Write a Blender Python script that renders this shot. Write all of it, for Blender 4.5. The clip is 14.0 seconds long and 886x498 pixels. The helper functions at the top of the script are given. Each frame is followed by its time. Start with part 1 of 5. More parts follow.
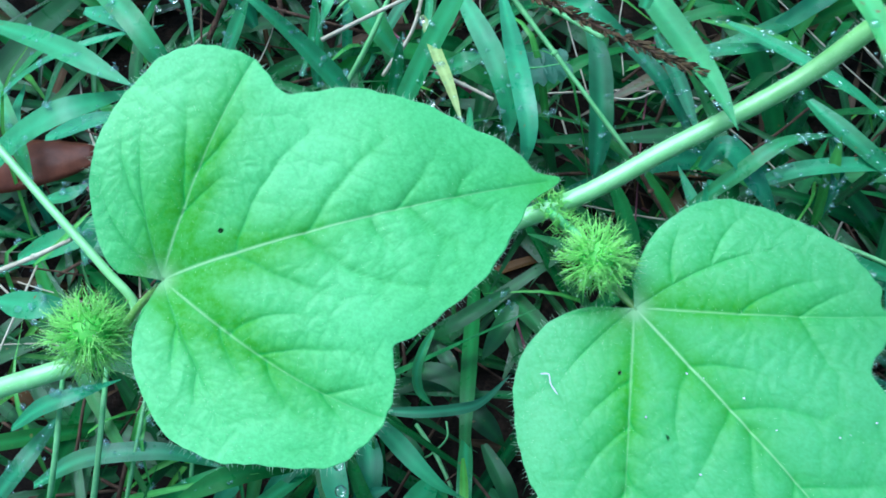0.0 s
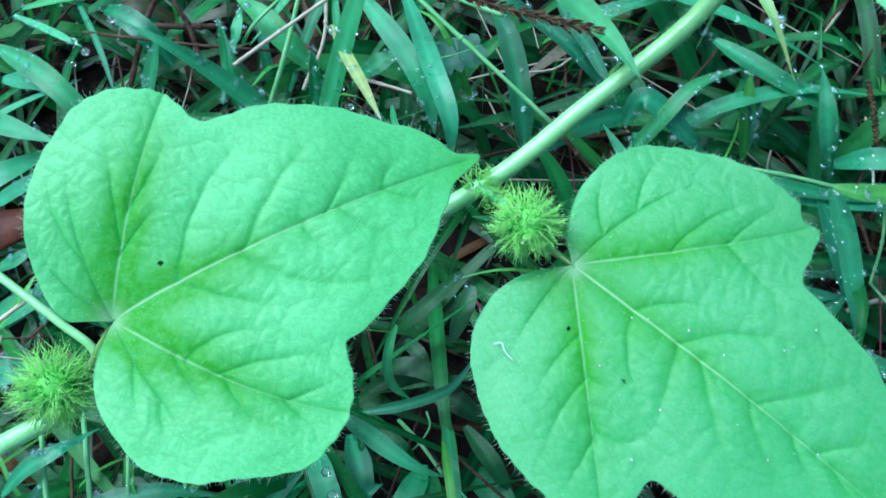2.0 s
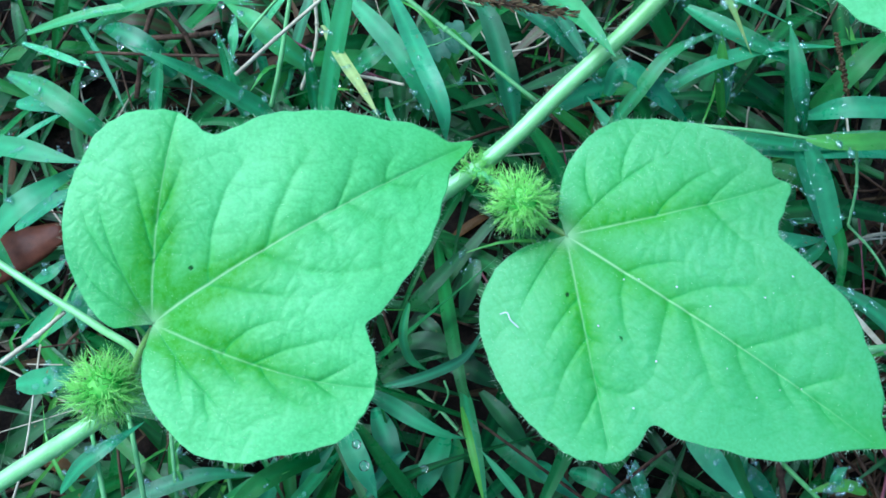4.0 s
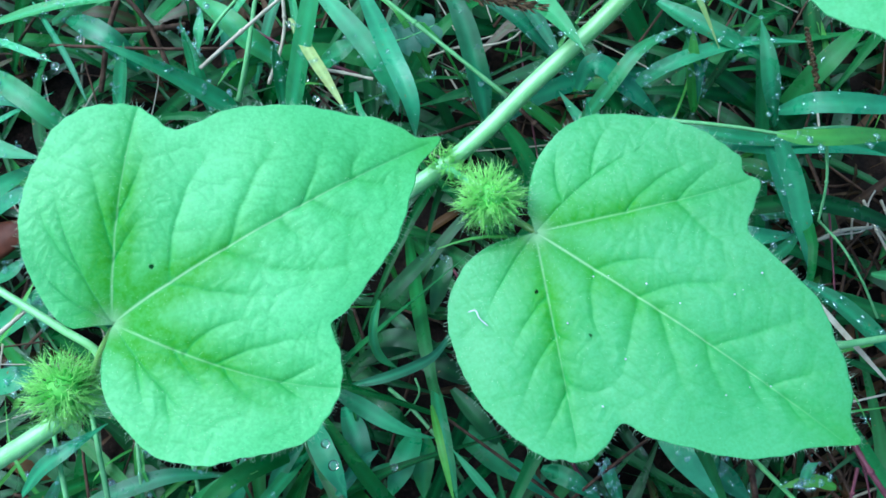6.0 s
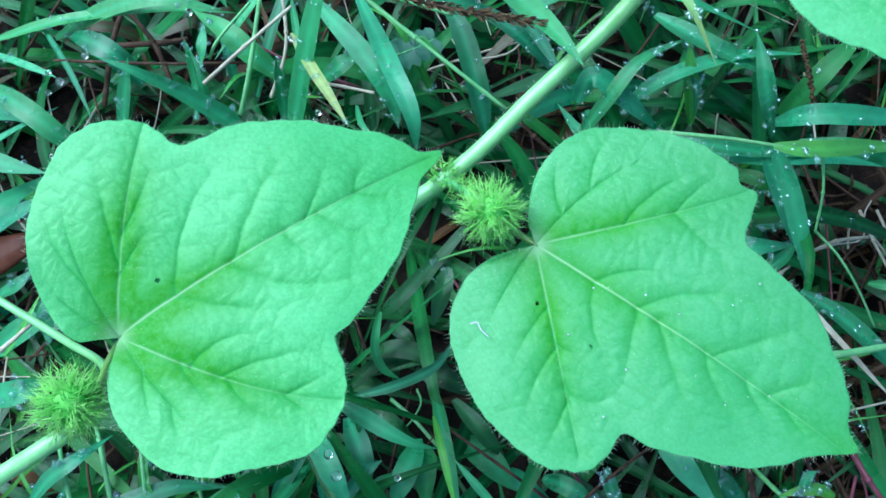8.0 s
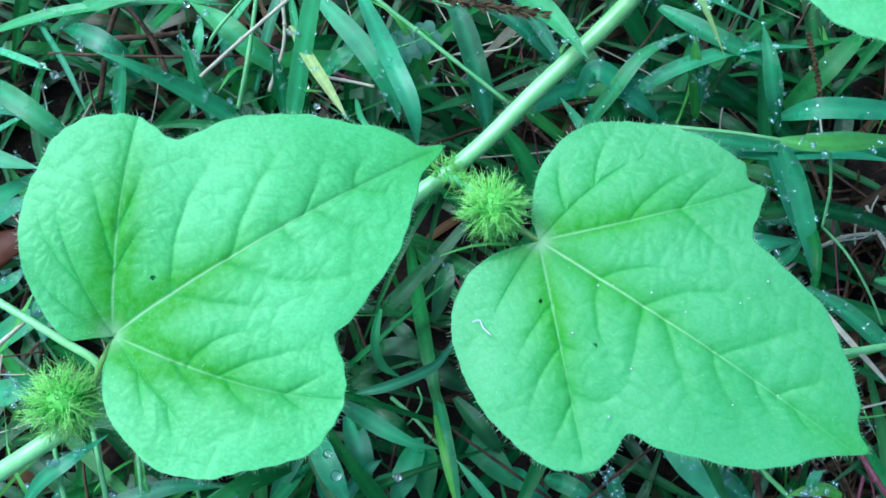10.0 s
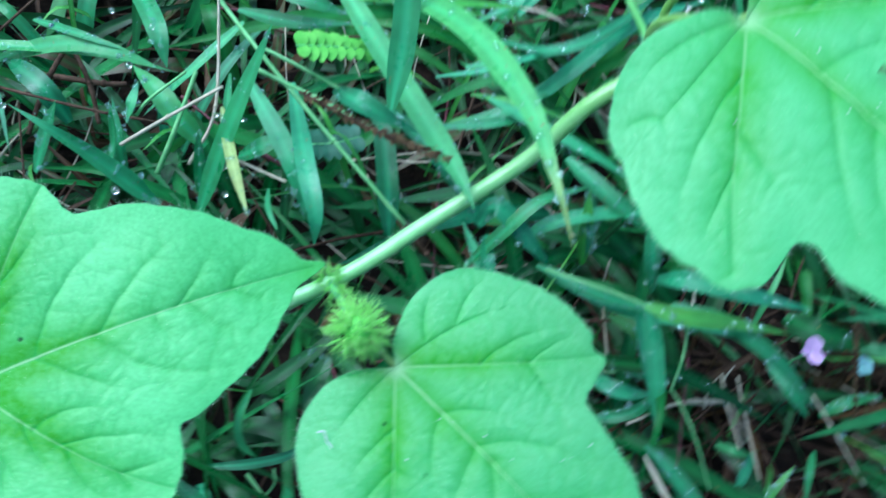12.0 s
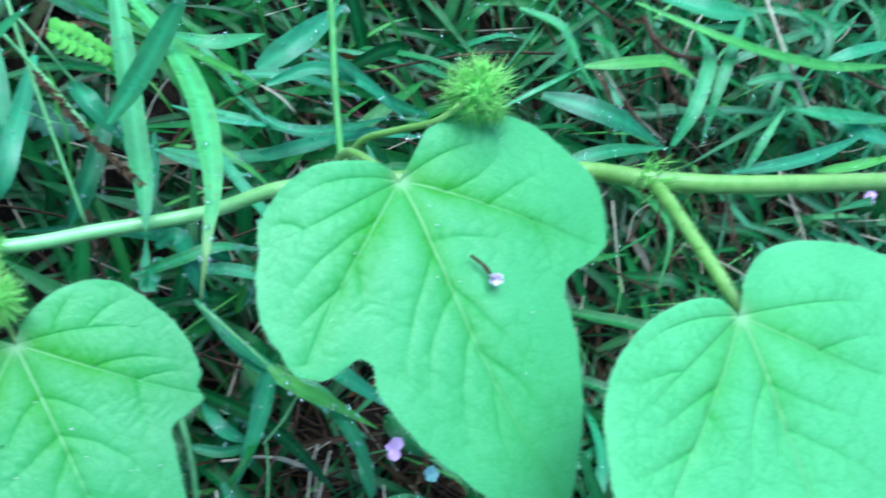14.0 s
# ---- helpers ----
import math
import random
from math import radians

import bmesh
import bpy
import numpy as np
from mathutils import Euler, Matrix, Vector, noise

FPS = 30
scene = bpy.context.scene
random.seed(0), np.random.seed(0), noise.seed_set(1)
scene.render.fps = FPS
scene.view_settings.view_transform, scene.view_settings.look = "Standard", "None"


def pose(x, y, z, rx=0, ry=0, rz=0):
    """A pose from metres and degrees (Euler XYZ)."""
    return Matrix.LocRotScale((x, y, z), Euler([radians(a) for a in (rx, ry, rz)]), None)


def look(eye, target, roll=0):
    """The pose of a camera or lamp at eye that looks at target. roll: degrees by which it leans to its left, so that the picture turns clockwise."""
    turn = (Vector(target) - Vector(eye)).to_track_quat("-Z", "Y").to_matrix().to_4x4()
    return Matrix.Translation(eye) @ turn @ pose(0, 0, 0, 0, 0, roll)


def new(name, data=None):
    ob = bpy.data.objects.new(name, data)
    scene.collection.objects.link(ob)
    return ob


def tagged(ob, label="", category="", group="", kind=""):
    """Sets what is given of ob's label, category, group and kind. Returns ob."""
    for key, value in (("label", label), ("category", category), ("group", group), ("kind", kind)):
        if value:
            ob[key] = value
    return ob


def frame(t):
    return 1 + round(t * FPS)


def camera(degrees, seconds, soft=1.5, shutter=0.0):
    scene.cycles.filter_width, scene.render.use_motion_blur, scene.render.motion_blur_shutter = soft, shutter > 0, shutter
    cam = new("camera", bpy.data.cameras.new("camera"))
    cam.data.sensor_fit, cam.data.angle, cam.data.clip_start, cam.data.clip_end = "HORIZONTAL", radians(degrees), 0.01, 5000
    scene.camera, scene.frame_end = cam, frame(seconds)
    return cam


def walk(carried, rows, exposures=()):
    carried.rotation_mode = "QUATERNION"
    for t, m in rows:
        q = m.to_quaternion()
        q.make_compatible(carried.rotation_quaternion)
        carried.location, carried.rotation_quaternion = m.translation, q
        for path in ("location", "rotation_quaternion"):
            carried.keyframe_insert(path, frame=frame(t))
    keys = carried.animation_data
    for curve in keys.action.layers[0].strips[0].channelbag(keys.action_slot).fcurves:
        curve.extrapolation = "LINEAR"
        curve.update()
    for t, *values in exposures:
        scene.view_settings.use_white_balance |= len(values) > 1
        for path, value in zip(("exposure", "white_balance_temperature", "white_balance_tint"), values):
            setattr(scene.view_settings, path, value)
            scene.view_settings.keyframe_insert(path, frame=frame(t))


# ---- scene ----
cam = camera(53.48, 14.0, soft=1.6, shutter=0.8)
# seconds, eye in metres, turn in degrees
PATH = [
    (0, 0.00000, 0.00000, 0.25200, 20.000, 0.000, -0.000),
    (0.5, 0.00253, -0.00190, 0.25726, 20.175, 0.659, -1.635),
    (1, 0.00560, -0.00395, 0.25698, 20.635, 1.520, -4.431),
    (1.5, 0.00726, -0.00452, 0.25662, 20.470, 2.122, -7.564),
    (2, 0.00754, -0.00517, 0.25573, 20.005, 2.348, -10.302),
    (2.5, 0.00470, -0.00659, 0.26496, 19.683, 4.025, -12.335),
    (3, 0.00587, -0.00779, 0.26979, 18.886, 4.521, -13.794),
    (5.5, 0.00951, -0.00772, 0.27017, 17.425, 3.235, -15.419),
    (6, 0.01013, -0.00697, 0.26765, 17.359, 2.942, -15.529),
    (6.5, 0.00999, -0.00679, 0.26689, 17.209, 2.715, -15.610),
    (7, 0.00987, -0.00543, 0.26614, 17.450, 2.786, -15.505),
    (7.5, 0.00949, -0.00556, 0.26860, 17.632, 2.745, -15.573),
    (8, 0.00965, -0.00671, 0.27012, 17.896, 2.923, -15.796),
    (10.5, 0.00945, -0.00488, 0.26642, 17.549, 2.887, -15.798),
    (11, 0.01075, -0.00437, 0.26717, 18.131, 2.513, -15.284),
    (11.5, 0.01958, -0.00213, 0.27176, 18.974, 0.029, -12.634),
    (12, 0.02539, 0.00139, 0.28477, 20.947, -4.491, -6.699),
    (12.5, 0.02909, 0.00151, 0.29943, 21.973, -10.516, -0.214),
    (13, 0.03218, -0.00180, 0.31253, 20.787, -17.136, 4.789),
    (13.5, 0.03398, -0.00412, 0.31956, 19.285, -23.340, 7.451),
    (14, 0.03457, -0.00384, 0.32450, 19.487, -28.184, 7.889),
]
walk(cam, [(t, pose(x, y, z, a, b, c)) for t, x, y, z, a, b, c in PATH], exposures=[(0.0, 0.92, 4940, 6.5), (11.0, 0.93, 4940, 6.5), (12.0, 0.93, 4940, 6.5), (12.5, 1.04, 4940, 6.5), (13.5, 1.06, 4940, 6.5), (14.0, 0.99, 4940, 6.5)])

# ---- light: a bright overcast sky over open grass ----
world = bpy.data.worlds.new("overcast_sky")
scene.world = world
world.use_nodes = True
wn = world.node_tree.nodes
wl = world.node_tree.links
sky = wn.new("ShaderNodeTexSky")
sky.sky_type = "NISHITA"
sky.sun_disc = False
sky.sun_elevation = radians(58)
sky.sun_rotation = radians(300)
sky.air_density, sky.dust_density = 1.0, 4.0
wn["Background"].inputs["Strength"].default_value = 0.095
wl.new(sky.outputs[0], wn["Background"].inputs["Color"])

sun_data = bpy.data.lights.new("sun", "SUN")
sun_data.energy, sun_data.angle, sun_data.color = 1.7, radians(50), (0.94, 1.0, 1.03)
sun = new("sun", sun_data)
sun.matrix_world = look((-0.3, 0.6, 1.2), (0, 0, 0))


# ---- materials ----
MM = 0.001


def material(name):
    mat = bpy.data.materials.new(name)
    mat.use_nodes = True
    nt = mat.node_tree
    return mat, nt, nt.nodes["Principled BSDF"]


def node(nt, kind, **values):
    n = nt.nodes.new(kind)
    for key, value in values.items():
        n.inputs[key.replace("_", " ")].default_value = value
    return n


def ramp(nt, source, stops):
    n = nt.nodes.new("ShaderNodeValToRGB")
    els = n.color_ramp.elements
    while len(els) < len(stops):
        els.new(0.5)
    for e, (p, c) in zip(els, stops):
        e.position, e.color = p, (*c, 1)
    nt.links.new(source, n.inputs[0])
    return n.outputs[0]


def mix(nt, factor, a, b, mode="MIX"):
    n = nt.nodes.new("ShaderNodeMix")
    n.data_type, n.blend_type = "RGBA", mode
    for socket, value in ((n.inputs[0], factor), (n.inputs[6], a), (n.inputs[7], b)):
        if isinstance(value, (int, float)):
            socket.default_value = value
        elif isinstance(value, tuple):
            socket.default_value = (*value, 1)
        else:
            nt.links.new(value, socket)
    return n.outputs[2]


def noise_of(nt, coords, scale, detail=4.0, rough=0.6):
    n = node(nt, "ShaderNodeTexNoise", Scale=scale, Detail=detail, Roughness=rough)
    nt.links.new(coords, n.inputs["Vector"])
    return n.outputs["Fac"]


def bump(nt, bsdf, height, strength, distance):
    n = node(nt, "ShaderNodeBump", Strength=strength, Distance=distance)
    nt.links.new(height, n.inputs["Height"])
    nt.links.new(n.outputs[0], bsdf.inputs["Normal"])
    return n


def coords_of(nt):
    return nt.nodes.new("ShaderNodeTexCoord").outputs["Object"]


def attribute(nt, name):
    n = nt.nodes.new("ShaderNodeAttribute")
    n.attribute_name = name
    return n.outputs["Fac"]


def thin_leaf(nt, bsdf, colour, amount):
    """Lets part of the light through a leaf."""
    tr = nt.nodes.new("ShaderNodeBsdfTranslucent")
    sh = nt.nodes.new("ShaderNodeMixShader")
    sh.inputs[0].default_value = amount
    nt.links.new(colour, tr.inputs["Color"])
    nt.links.new(bsdf.outputs[0], sh.inputs[1])
    nt.links.new(tr.outputs[0], sh.inputs[2])
    nt.links.new(sh.outputs[0], nt.nodes["Material Output"].inputs["Surface"])


def vine_leaf_material():
    mat, nt, p = material("downy_vine_leaf")
    c = coords_of(nt)
    vein, rib, green_shade, dull_shade = attribute(nt, "vein"), attribute(nt, "rib"), attribute(nt, "green_shade"), attribute(nt, "dull_shade")
    blotch = ramp(nt, noise_of(nt, c, 60, 5), [(0.3, (0.140, 0.57, 0.155)), (0.7, (0.185, 0.66, 0.215))])
    blotch = mix(nt, attribute(nt, "pale"), blotch, (0.215, 0.66, 0.27))
    # duller tone of an older leaf, with the shade of its tilt painted in
    blotch = mix(nt, dull_shade, blotch, (0.108, 0.42, 0.156))
    fleck = ramp(nt, noise_of(nt, c, 1300, 4, 0.7), [(0.35, (0.80, 0.86, 0.76)), (0.65, (1.10, 1.07, 1.12))])
    col = mix(nt, 0.8, blotch, fleck, "MULTIPLY")
    grain = ramp(nt, noise_of(nt, c, 700, 4, 0.7), [(0.3, (0.68, 0.68, 0.68)), (0.62, (1, 1, 1))])
    green_shade = mix(nt, 1.0, green_shade, grain, "MULTIPLY")
    # deeper green near the base, plus painted shade along the veins
    col = mix(nt, green_shade, col, (0.075, 0.35, 0.016))
    net = nt.nodes.new("ShaderNodeTexVoronoi")
    net.feature = "DISTANCE_TO_EDGE"
    net.inputs["Scale"].default_value = 330
    warp = node(nt, "ShaderNodeTexNoise", Scale=90.0, Detail=2.0)
    nt.links.new(c, warp.inputs["Vector"])
    add = nt.nodes.new("ShaderNodeMixRGB")
    add.blend_type = "ADD"
    add.inputs[0].default_value = 0.004
    nt.links.new(c, add.inputs[1])
    nt.links.new(warp.outputs["Color"], add.inputs[2])
    nt.links.new(add.outputs[0], net.inputs["Vector"])
    netline = ramp(nt, net.outputs["Distance"], [(0.0, (0, 0, 0)), (0.10, (0.55, 0.55, 0.55)), (0.45, (1, 1, 1))])
    netcol = mix(nt, netline, (0.94, 0.965, 0.93), (1, 1, 1))
    col = mix(nt, 1.0, col, netcol, "MULTIPLY")
    col = mix(nt, vein, col, (0.035, 0.33, 0.05))
    col = mix(nt, rib, col, (0.33, 0.60, 0.26))
    nt.links.new(col, p.inputs["Base Color"])
    p.inputs["Roughness"].default_value = 0.45
    p.inputs["IOR"].default_value = 1.5
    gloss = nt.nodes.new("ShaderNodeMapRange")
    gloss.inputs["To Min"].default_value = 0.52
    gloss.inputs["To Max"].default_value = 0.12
    nt.links.new(green_shade, gloss.inputs["Value"])
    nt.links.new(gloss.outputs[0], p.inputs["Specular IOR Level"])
    p.inputs["Sheen Weight"].default_value = 0.06
    p.inputs["Sheen Roughness"].default_value = 0.4
    hair = noise_of(nt, c, 2600, 2)
    h = mix(nt, 0.5, netline, hair)
    bump(nt, p, h, 0.24, 0.00026)
    thin_leaf(nt, p, col, 0.16)
    return mat


def grass_material(name, dark, light, dry=None, tip=None, spec=0.6):
    mat, nt, p = material(name)
    c = coords_of(nt)
    isl = nt.nodes.new("ShaderNodeNewGeometry").outputs["Random Per Island"]
    ob = nt.nodes.new("ShaderNodeObjectInfo").outputs["Random"]
    rnd = nt.nodes.new("ShaderNodeMath")
    rnd.operation = "ADD"
    nt.links.new(isl, rnd.inputs[0])
    nt.links.new(ob, rnd.inputs[1])
    fr = nt.nodes.new("ShaderNodeMath")
    fr.operation = "FRACT"
    nt.links.new(rnd.outputs[0], fr.inputs[0])
    r, g, b = light
    stops = [(0.0, dark), (0.22, (0.75 * r, 0.8 * g, 0.6 * b)), (0.45, light), (0.62, (1.25 * r, 1.05 * g, 0.65 * b)), (0.8, dark), (1.0, (1.2 * r, 1.2 * g, 1.35 * b))]
    if dry:
        stops = [(0.0, dark), (0.5, light), (0.9, tuple(0.5 * (a + b) for a, b in zip(dark, light))), (0.93, dry), (1.0, dry)]
    col = ramp(nt, fr.outputs[0], stops)
    stripe = nt.nodes.new("ShaderNodeTexWave")
    stripe.bands_direction = "X"
    stripe.inputs["Scale"].default_value = 5.0
    stripe.inputs["Distortion"].default_value = 0.3
    uv = nt.nodes.new("ShaderNodeTexCoord").outputs["UV"]
    nt.links.new(uv, stripe.inputs["Vector"])
    line = ramp(nt, stripe.outputs["Fac"], [(0.2, (0.93, 0.94, 0.93)), (0.8, (1.04, 1.03, 1.04))])
    col = mix(nt, 0.8, col, line, "MULTIPLY")
    mott = ramp(nt, noise_of(nt, c, 220, 4), [(0.3, (0.72, 0.74, 0.7)), (0.7, (1.2, 1.15, 1.1))])
    col = mix(nt, 0.8, col, mott, "MULTIPLY")
    spot = ramp(nt, noise_of(nt, c, 520, 2), [(0.70, (0, 0, 0)), (0.76, (1, 1, 1))])
    col = mix(nt, spot, col, (0.20, 0.17, 0.05))
    aged = ramp(nt, noise_of(nt, c, 70, 3), [(0.56, (0, 0, 0)), (0.8, (0.22, 0.22, 0.22))])
    col = mix(nt, aged, col, (1.5 * light[0], 0.85 * light[1], 0.4 * light[2]))
    mid = attribute(nt, "mid")
    if tip:
        sep = nt.nodes.new("ShaderNodeSeparateXYZ")
        nt.links.new(uv, sep.inputs[0])
        far = nt.nodes.new("ShaderNodeMath")
        far.operation = "MULTIPLY"
        far.inputs[1].default_value = 0.25
        nt.links.new(sep.outputs["Y"], far.inputs[0])
        col = mix(nt, ramp(nt, far.outputs[0], [(0.64, (0, 0, 0)), (0.80, (0.6, 0.6, 0.6)), (0.97, (1, 1, 1))]), col, tip)
    col = mix(nt, mid, col, tuple(min(1, 1.5 * a) for a in light))
    nt.links.new(col, p.inputs["Base Color"])
    wet = ramp(nt, noise_of(nt, c, 130, 3), [(0.35, (0.24, 0.24, 0.24)), (0.65, (0.5, 0.5, 0.5))])
    nt.links.new(wet, p.inputs["Roughness"])
    p.inputs["Specular IOR Level"].default_value = spec
    bump(nt, p, stripe.outputs["Fac"], 0.25, 0.0002)
    thin_leaf(nt, p, col, 0.18)
    return mat


def plain_material(name, a, b, scale=300, rough=0.6, bumpy=0.3, depth=0.0003, spec=0.4):
    mat, nt, p = material(name)
    c = coords_of(nt)
    n = noise_of(nt, c, scale, 5)
    col = ramp(nt, n, [(0.3, a), (0.7, b)])
    big = ramp(nt, noise_of(nt, c, scale / 7, 3), [(0.3, (0.75, 0.75, 0.75)), (0.7, (1.15, 1.15, 1.15))])
    col = mix(nt, 0.8, col, big, "MULTIPLY")
    nt.links.new(col, p.inputs["Base Color"])
    p.inputs["Roughness"].default_value = rough
    p.inputs["Specular IOR Level"].default_value = spec
    bump(nt, p, n, bumpy, depth)
    return mat


def bract_material():
    mat, nt, p = material("fresh_green_bract")
    c = coords_of(nt)
    col = ramp(nt, noise_of(nt, c, 250, 3), [(0.3, (0.32, 0.83, 0.13)), (0.7, (0.46, 0.92, 0.22))])
    nt.links.new(col, p.inputs["Base Color"])
    p.inputs["Roughness"].default_value = 0.5
    thin_leaf(nt, p, col, 0.2)
    return mat


def stem_material():
    """The main stem: pale green when new, yellow-green where it grows older."""
    mat, nt, p = material("ageing_green_stem")
    c = coords_of(nt)
    n = noise_of(nt, c, 260, 5)
    green_shade = ramp(nt, n, [(0.3, (0.27, 0.68, 0.20)), (0.7, (0.38, 0.78, 0.31))])
    old = ramp(nt, n, [(0.3, (0.17, 0.42, 0.07)), (0.7, (0.25, 0.52, 0.12))])
    sep = nt.nodes.new("ShaderNodeSeparateXYZ")
    nt.links.new(c, sep.inputs[0])
    along = nt.nodes.new("ShaderNodeMapRange")
    along.inputs["From Min"].default_value = 0.045
    along.inputs["From Max"].default_value = 0.095
    nt.links.new(sep.outputs["X"], along.inputs["Value"])
    nt.links.new(mix(nt, along.outputs[0], green_shade, old), p.inputs["Base Color"])
    p.inputs["Roughness"].default_value = 0.34
    p.inputs["Specular IOR Level"].default_value = 0.9
    bump(nt, p, n, 0.2, 0.0002)
    return mat


def soil_material():
    mat, nt, p = material("shaded_wet_soil_with_litter")
    c = coords_of(nt)
    n1, n2 = noise_of(nt, c, 90, 6, 0.7), noise_of(nt, c, 700, 5, 0.7)
    # soil browns pushed near black: shade between blades is part of the colour
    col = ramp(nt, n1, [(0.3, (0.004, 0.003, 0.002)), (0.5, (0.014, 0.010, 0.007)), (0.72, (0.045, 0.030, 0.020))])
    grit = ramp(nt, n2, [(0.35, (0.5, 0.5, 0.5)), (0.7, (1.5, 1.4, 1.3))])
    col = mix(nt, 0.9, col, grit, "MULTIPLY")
    nt.links.new(col, p.inputs["Base Color"])
    p.inputs["Roughness"].default_value = 0.8
    p.inputs["Specular IOR Level"].default_value = 0.15
    bump(nt, p, n2, 0.6, 0.002)
    return mat


def water_material():
    mat, nt, p = material("dew_water")
    p.inputs["Base Color"].default_value = (1, 1, 1, 1)
    p.inputs["Roughness"].default_value = 0.0
    p.inputs["IOR"].default_value = 1.33
    p.inputs["Transmission Weight"].default_value = 1.0
    p.inputs["Coat Weight"].default_value = 1.0
    p.inputs["Coat Roughness"].default_value = 0.0
    return mat


def dew_material():
    """Fine dew: mostly clear, with the sky mirrored in it."""
    mat, nt, p = material("fine_dew")
    clear = nt.nodes.new("ShaderNodeBsdfTransparent")
    shine = nt.nodes.new("ShaderNodeBsdfGlossy")
    shine.inputs["Color"].default_value = (0.72, 1.0, 0.9, 1)
    shine.inputs["Roughness"].default_value = 0.12
    sh = nt.nodes.new("ShaderNodeMixShader")
    sh.inputs[0].default_value = 0.17
    nt.links.new(clear.outputs[0], sh.inputs[1])
    nt.links.new(shine.outputs[0], sh.inputs[2])
    nt.links.new(sh.outputs[0], nt.nodes["Material Output"].inputs["Surface"])
    return mat


LEAF = vine_leaf_material()
HAIR = plain_material("pale_leaf_hair", (0.55, 0.86, 0.50), (0.66, 0.92, 0.60), 900, 0.5)
STEM = plain_material("pale_green_stem", (0.27, 0.68, 0.20), (0.38, 0.78, 0.31), 260, 0.34, 0.2, 0.0002, 0.9)
MAIN_STEM = stem_material()
OLDSTEM = plain_material("yellow_green_stem", (0.17, 0.40, 0.06), (0.27, 0.51, 0.11), 260, 0.38, 0.2, 0.0002, 0.8)
STALK = plain_material("green_stalk", (0.15, 0.52, 0.15), (0.23, 0.62, 0.22), 260, 0.5)
BRACT = bract_material()
TENDRIL = plain_material("bright_tendril", (0.20, 0.62, 0.15), (0.30, 0.74, 0.22), 260, 0.45)
BUD = plain_material("bud_green", (0.19, 0.64, 0.08), (0.27, 0.74, 0.13), 300, 0.5)
GRASS = grass_material("grass_blade", (0.035, 0.205, 0.082), (0.077, 0.385, 0.157))
GRASS_FAR = grass_material("far_grass_blade", (0.027, 0.160, 0.052), (0.068, 0.32, 0.114))
# GRASS darkened: the shade low in the sward is put into its colour
GRASS_SHADE = grass_material("shaded_grass_blade", (0.012, 0.085, 0.018), (0.036, 0.21, 0.046), None, None, 0.35)
GRASS_BRIGHT = grass_material("bright_grass_blade", (0.085, 0.37, 0.055), (0.13, 0.46, 0.075))
GRASS_LIGHT = grass_material("light_grass_blade", (0.085, 0.40, 0.140), (0.12, 0.48, 0.180))
GRASS_TIPPED = grass_material("yellow_tipped_blade", (0.080, 0.40, 0.13), (0.105, 0.46, 0.155), None, (0.36, 0.48, 0.14))
GRASS_YELLOW = grass_material("yellowing_grass_blade", (0.36, 0.50, 0.14), (0.46, 0.58, 0.24))
# greens lowered so the deep shade near the soil sits in the colour
GRASS_MIX_SHADE = grass_material("shaded_mixed_grass_blade", (0.010, 0.060, 0.012), (0.032, 0.155, 0.034), (0.11, 0.085, 0.035))
CULM = plain_material("grass_culm", (0.14, 0.43, 0.13), (0.24, 0.54, 0.21), 300)
STRAW = plain_material("dry_straw", (0.42, 0.38, 0.24), (0.64, 0.60, 0.44), 350, 0.6)
BROWN = plain_material("dead_brown_stem", (0.034, 0.020, 0.012), (0.125, 0.080, 0.050), 350, 0.7, 0.3, 0.0003, 0.12)
MAROON = plain_material("maroon_runner", (0.12, 0.034, 0.045), (0.24, 0.072, 0.090), 300, 0.5)
DEADLEAF = plain_material("dead_leaf", (0.050, 0.014, 0.005), (0.14, 0.044, 0.018), 140, 0.45, 0.5, 0.0008, 0.2)
SEEDHEAD = plain_material("brown_seed_head", (0.025, 0.018, 0.010), (0.17, 0.12, 0.055), 500, 0.8, 0.3, 0.0003, 0.15)
PETAL = plain_material("pink_petal", (0.60, 0.36, 0.66), (0.80, 0.58, 0.84), 300, 0.5)
PALE = plain_material("withered_lilac_petal", (0.60, 0.52, 0.68), (0.85, 0.80, 0.90), 500, 0.5)
BLUE = plain_material("pale_blue_petal", (0.25, 0.52, 0.52), (0.36, 0.64, 0.64), 300, 0.5)
MIMOSA = plain_material("leaflet_green", (0.11, 0.43, 0.045), (0.19, 0.56, 0.08), 300, 0.6, 0.3, 0.0003, 0.2)
TEAL = plain_material("dark_leaflet_green", (0.02, 0.12, 0.06), (0.04, 0.18, 0.09), 300, 0.5)
DEADBLADE = grass_material("dead_grass_blade", (0.030, 0.019, 0.011), (0.12, 0.080, 0.046), None, None, 0.12)
SOIL = soil_material()
WATER = water_material()
FINE_DEW = dew_material()


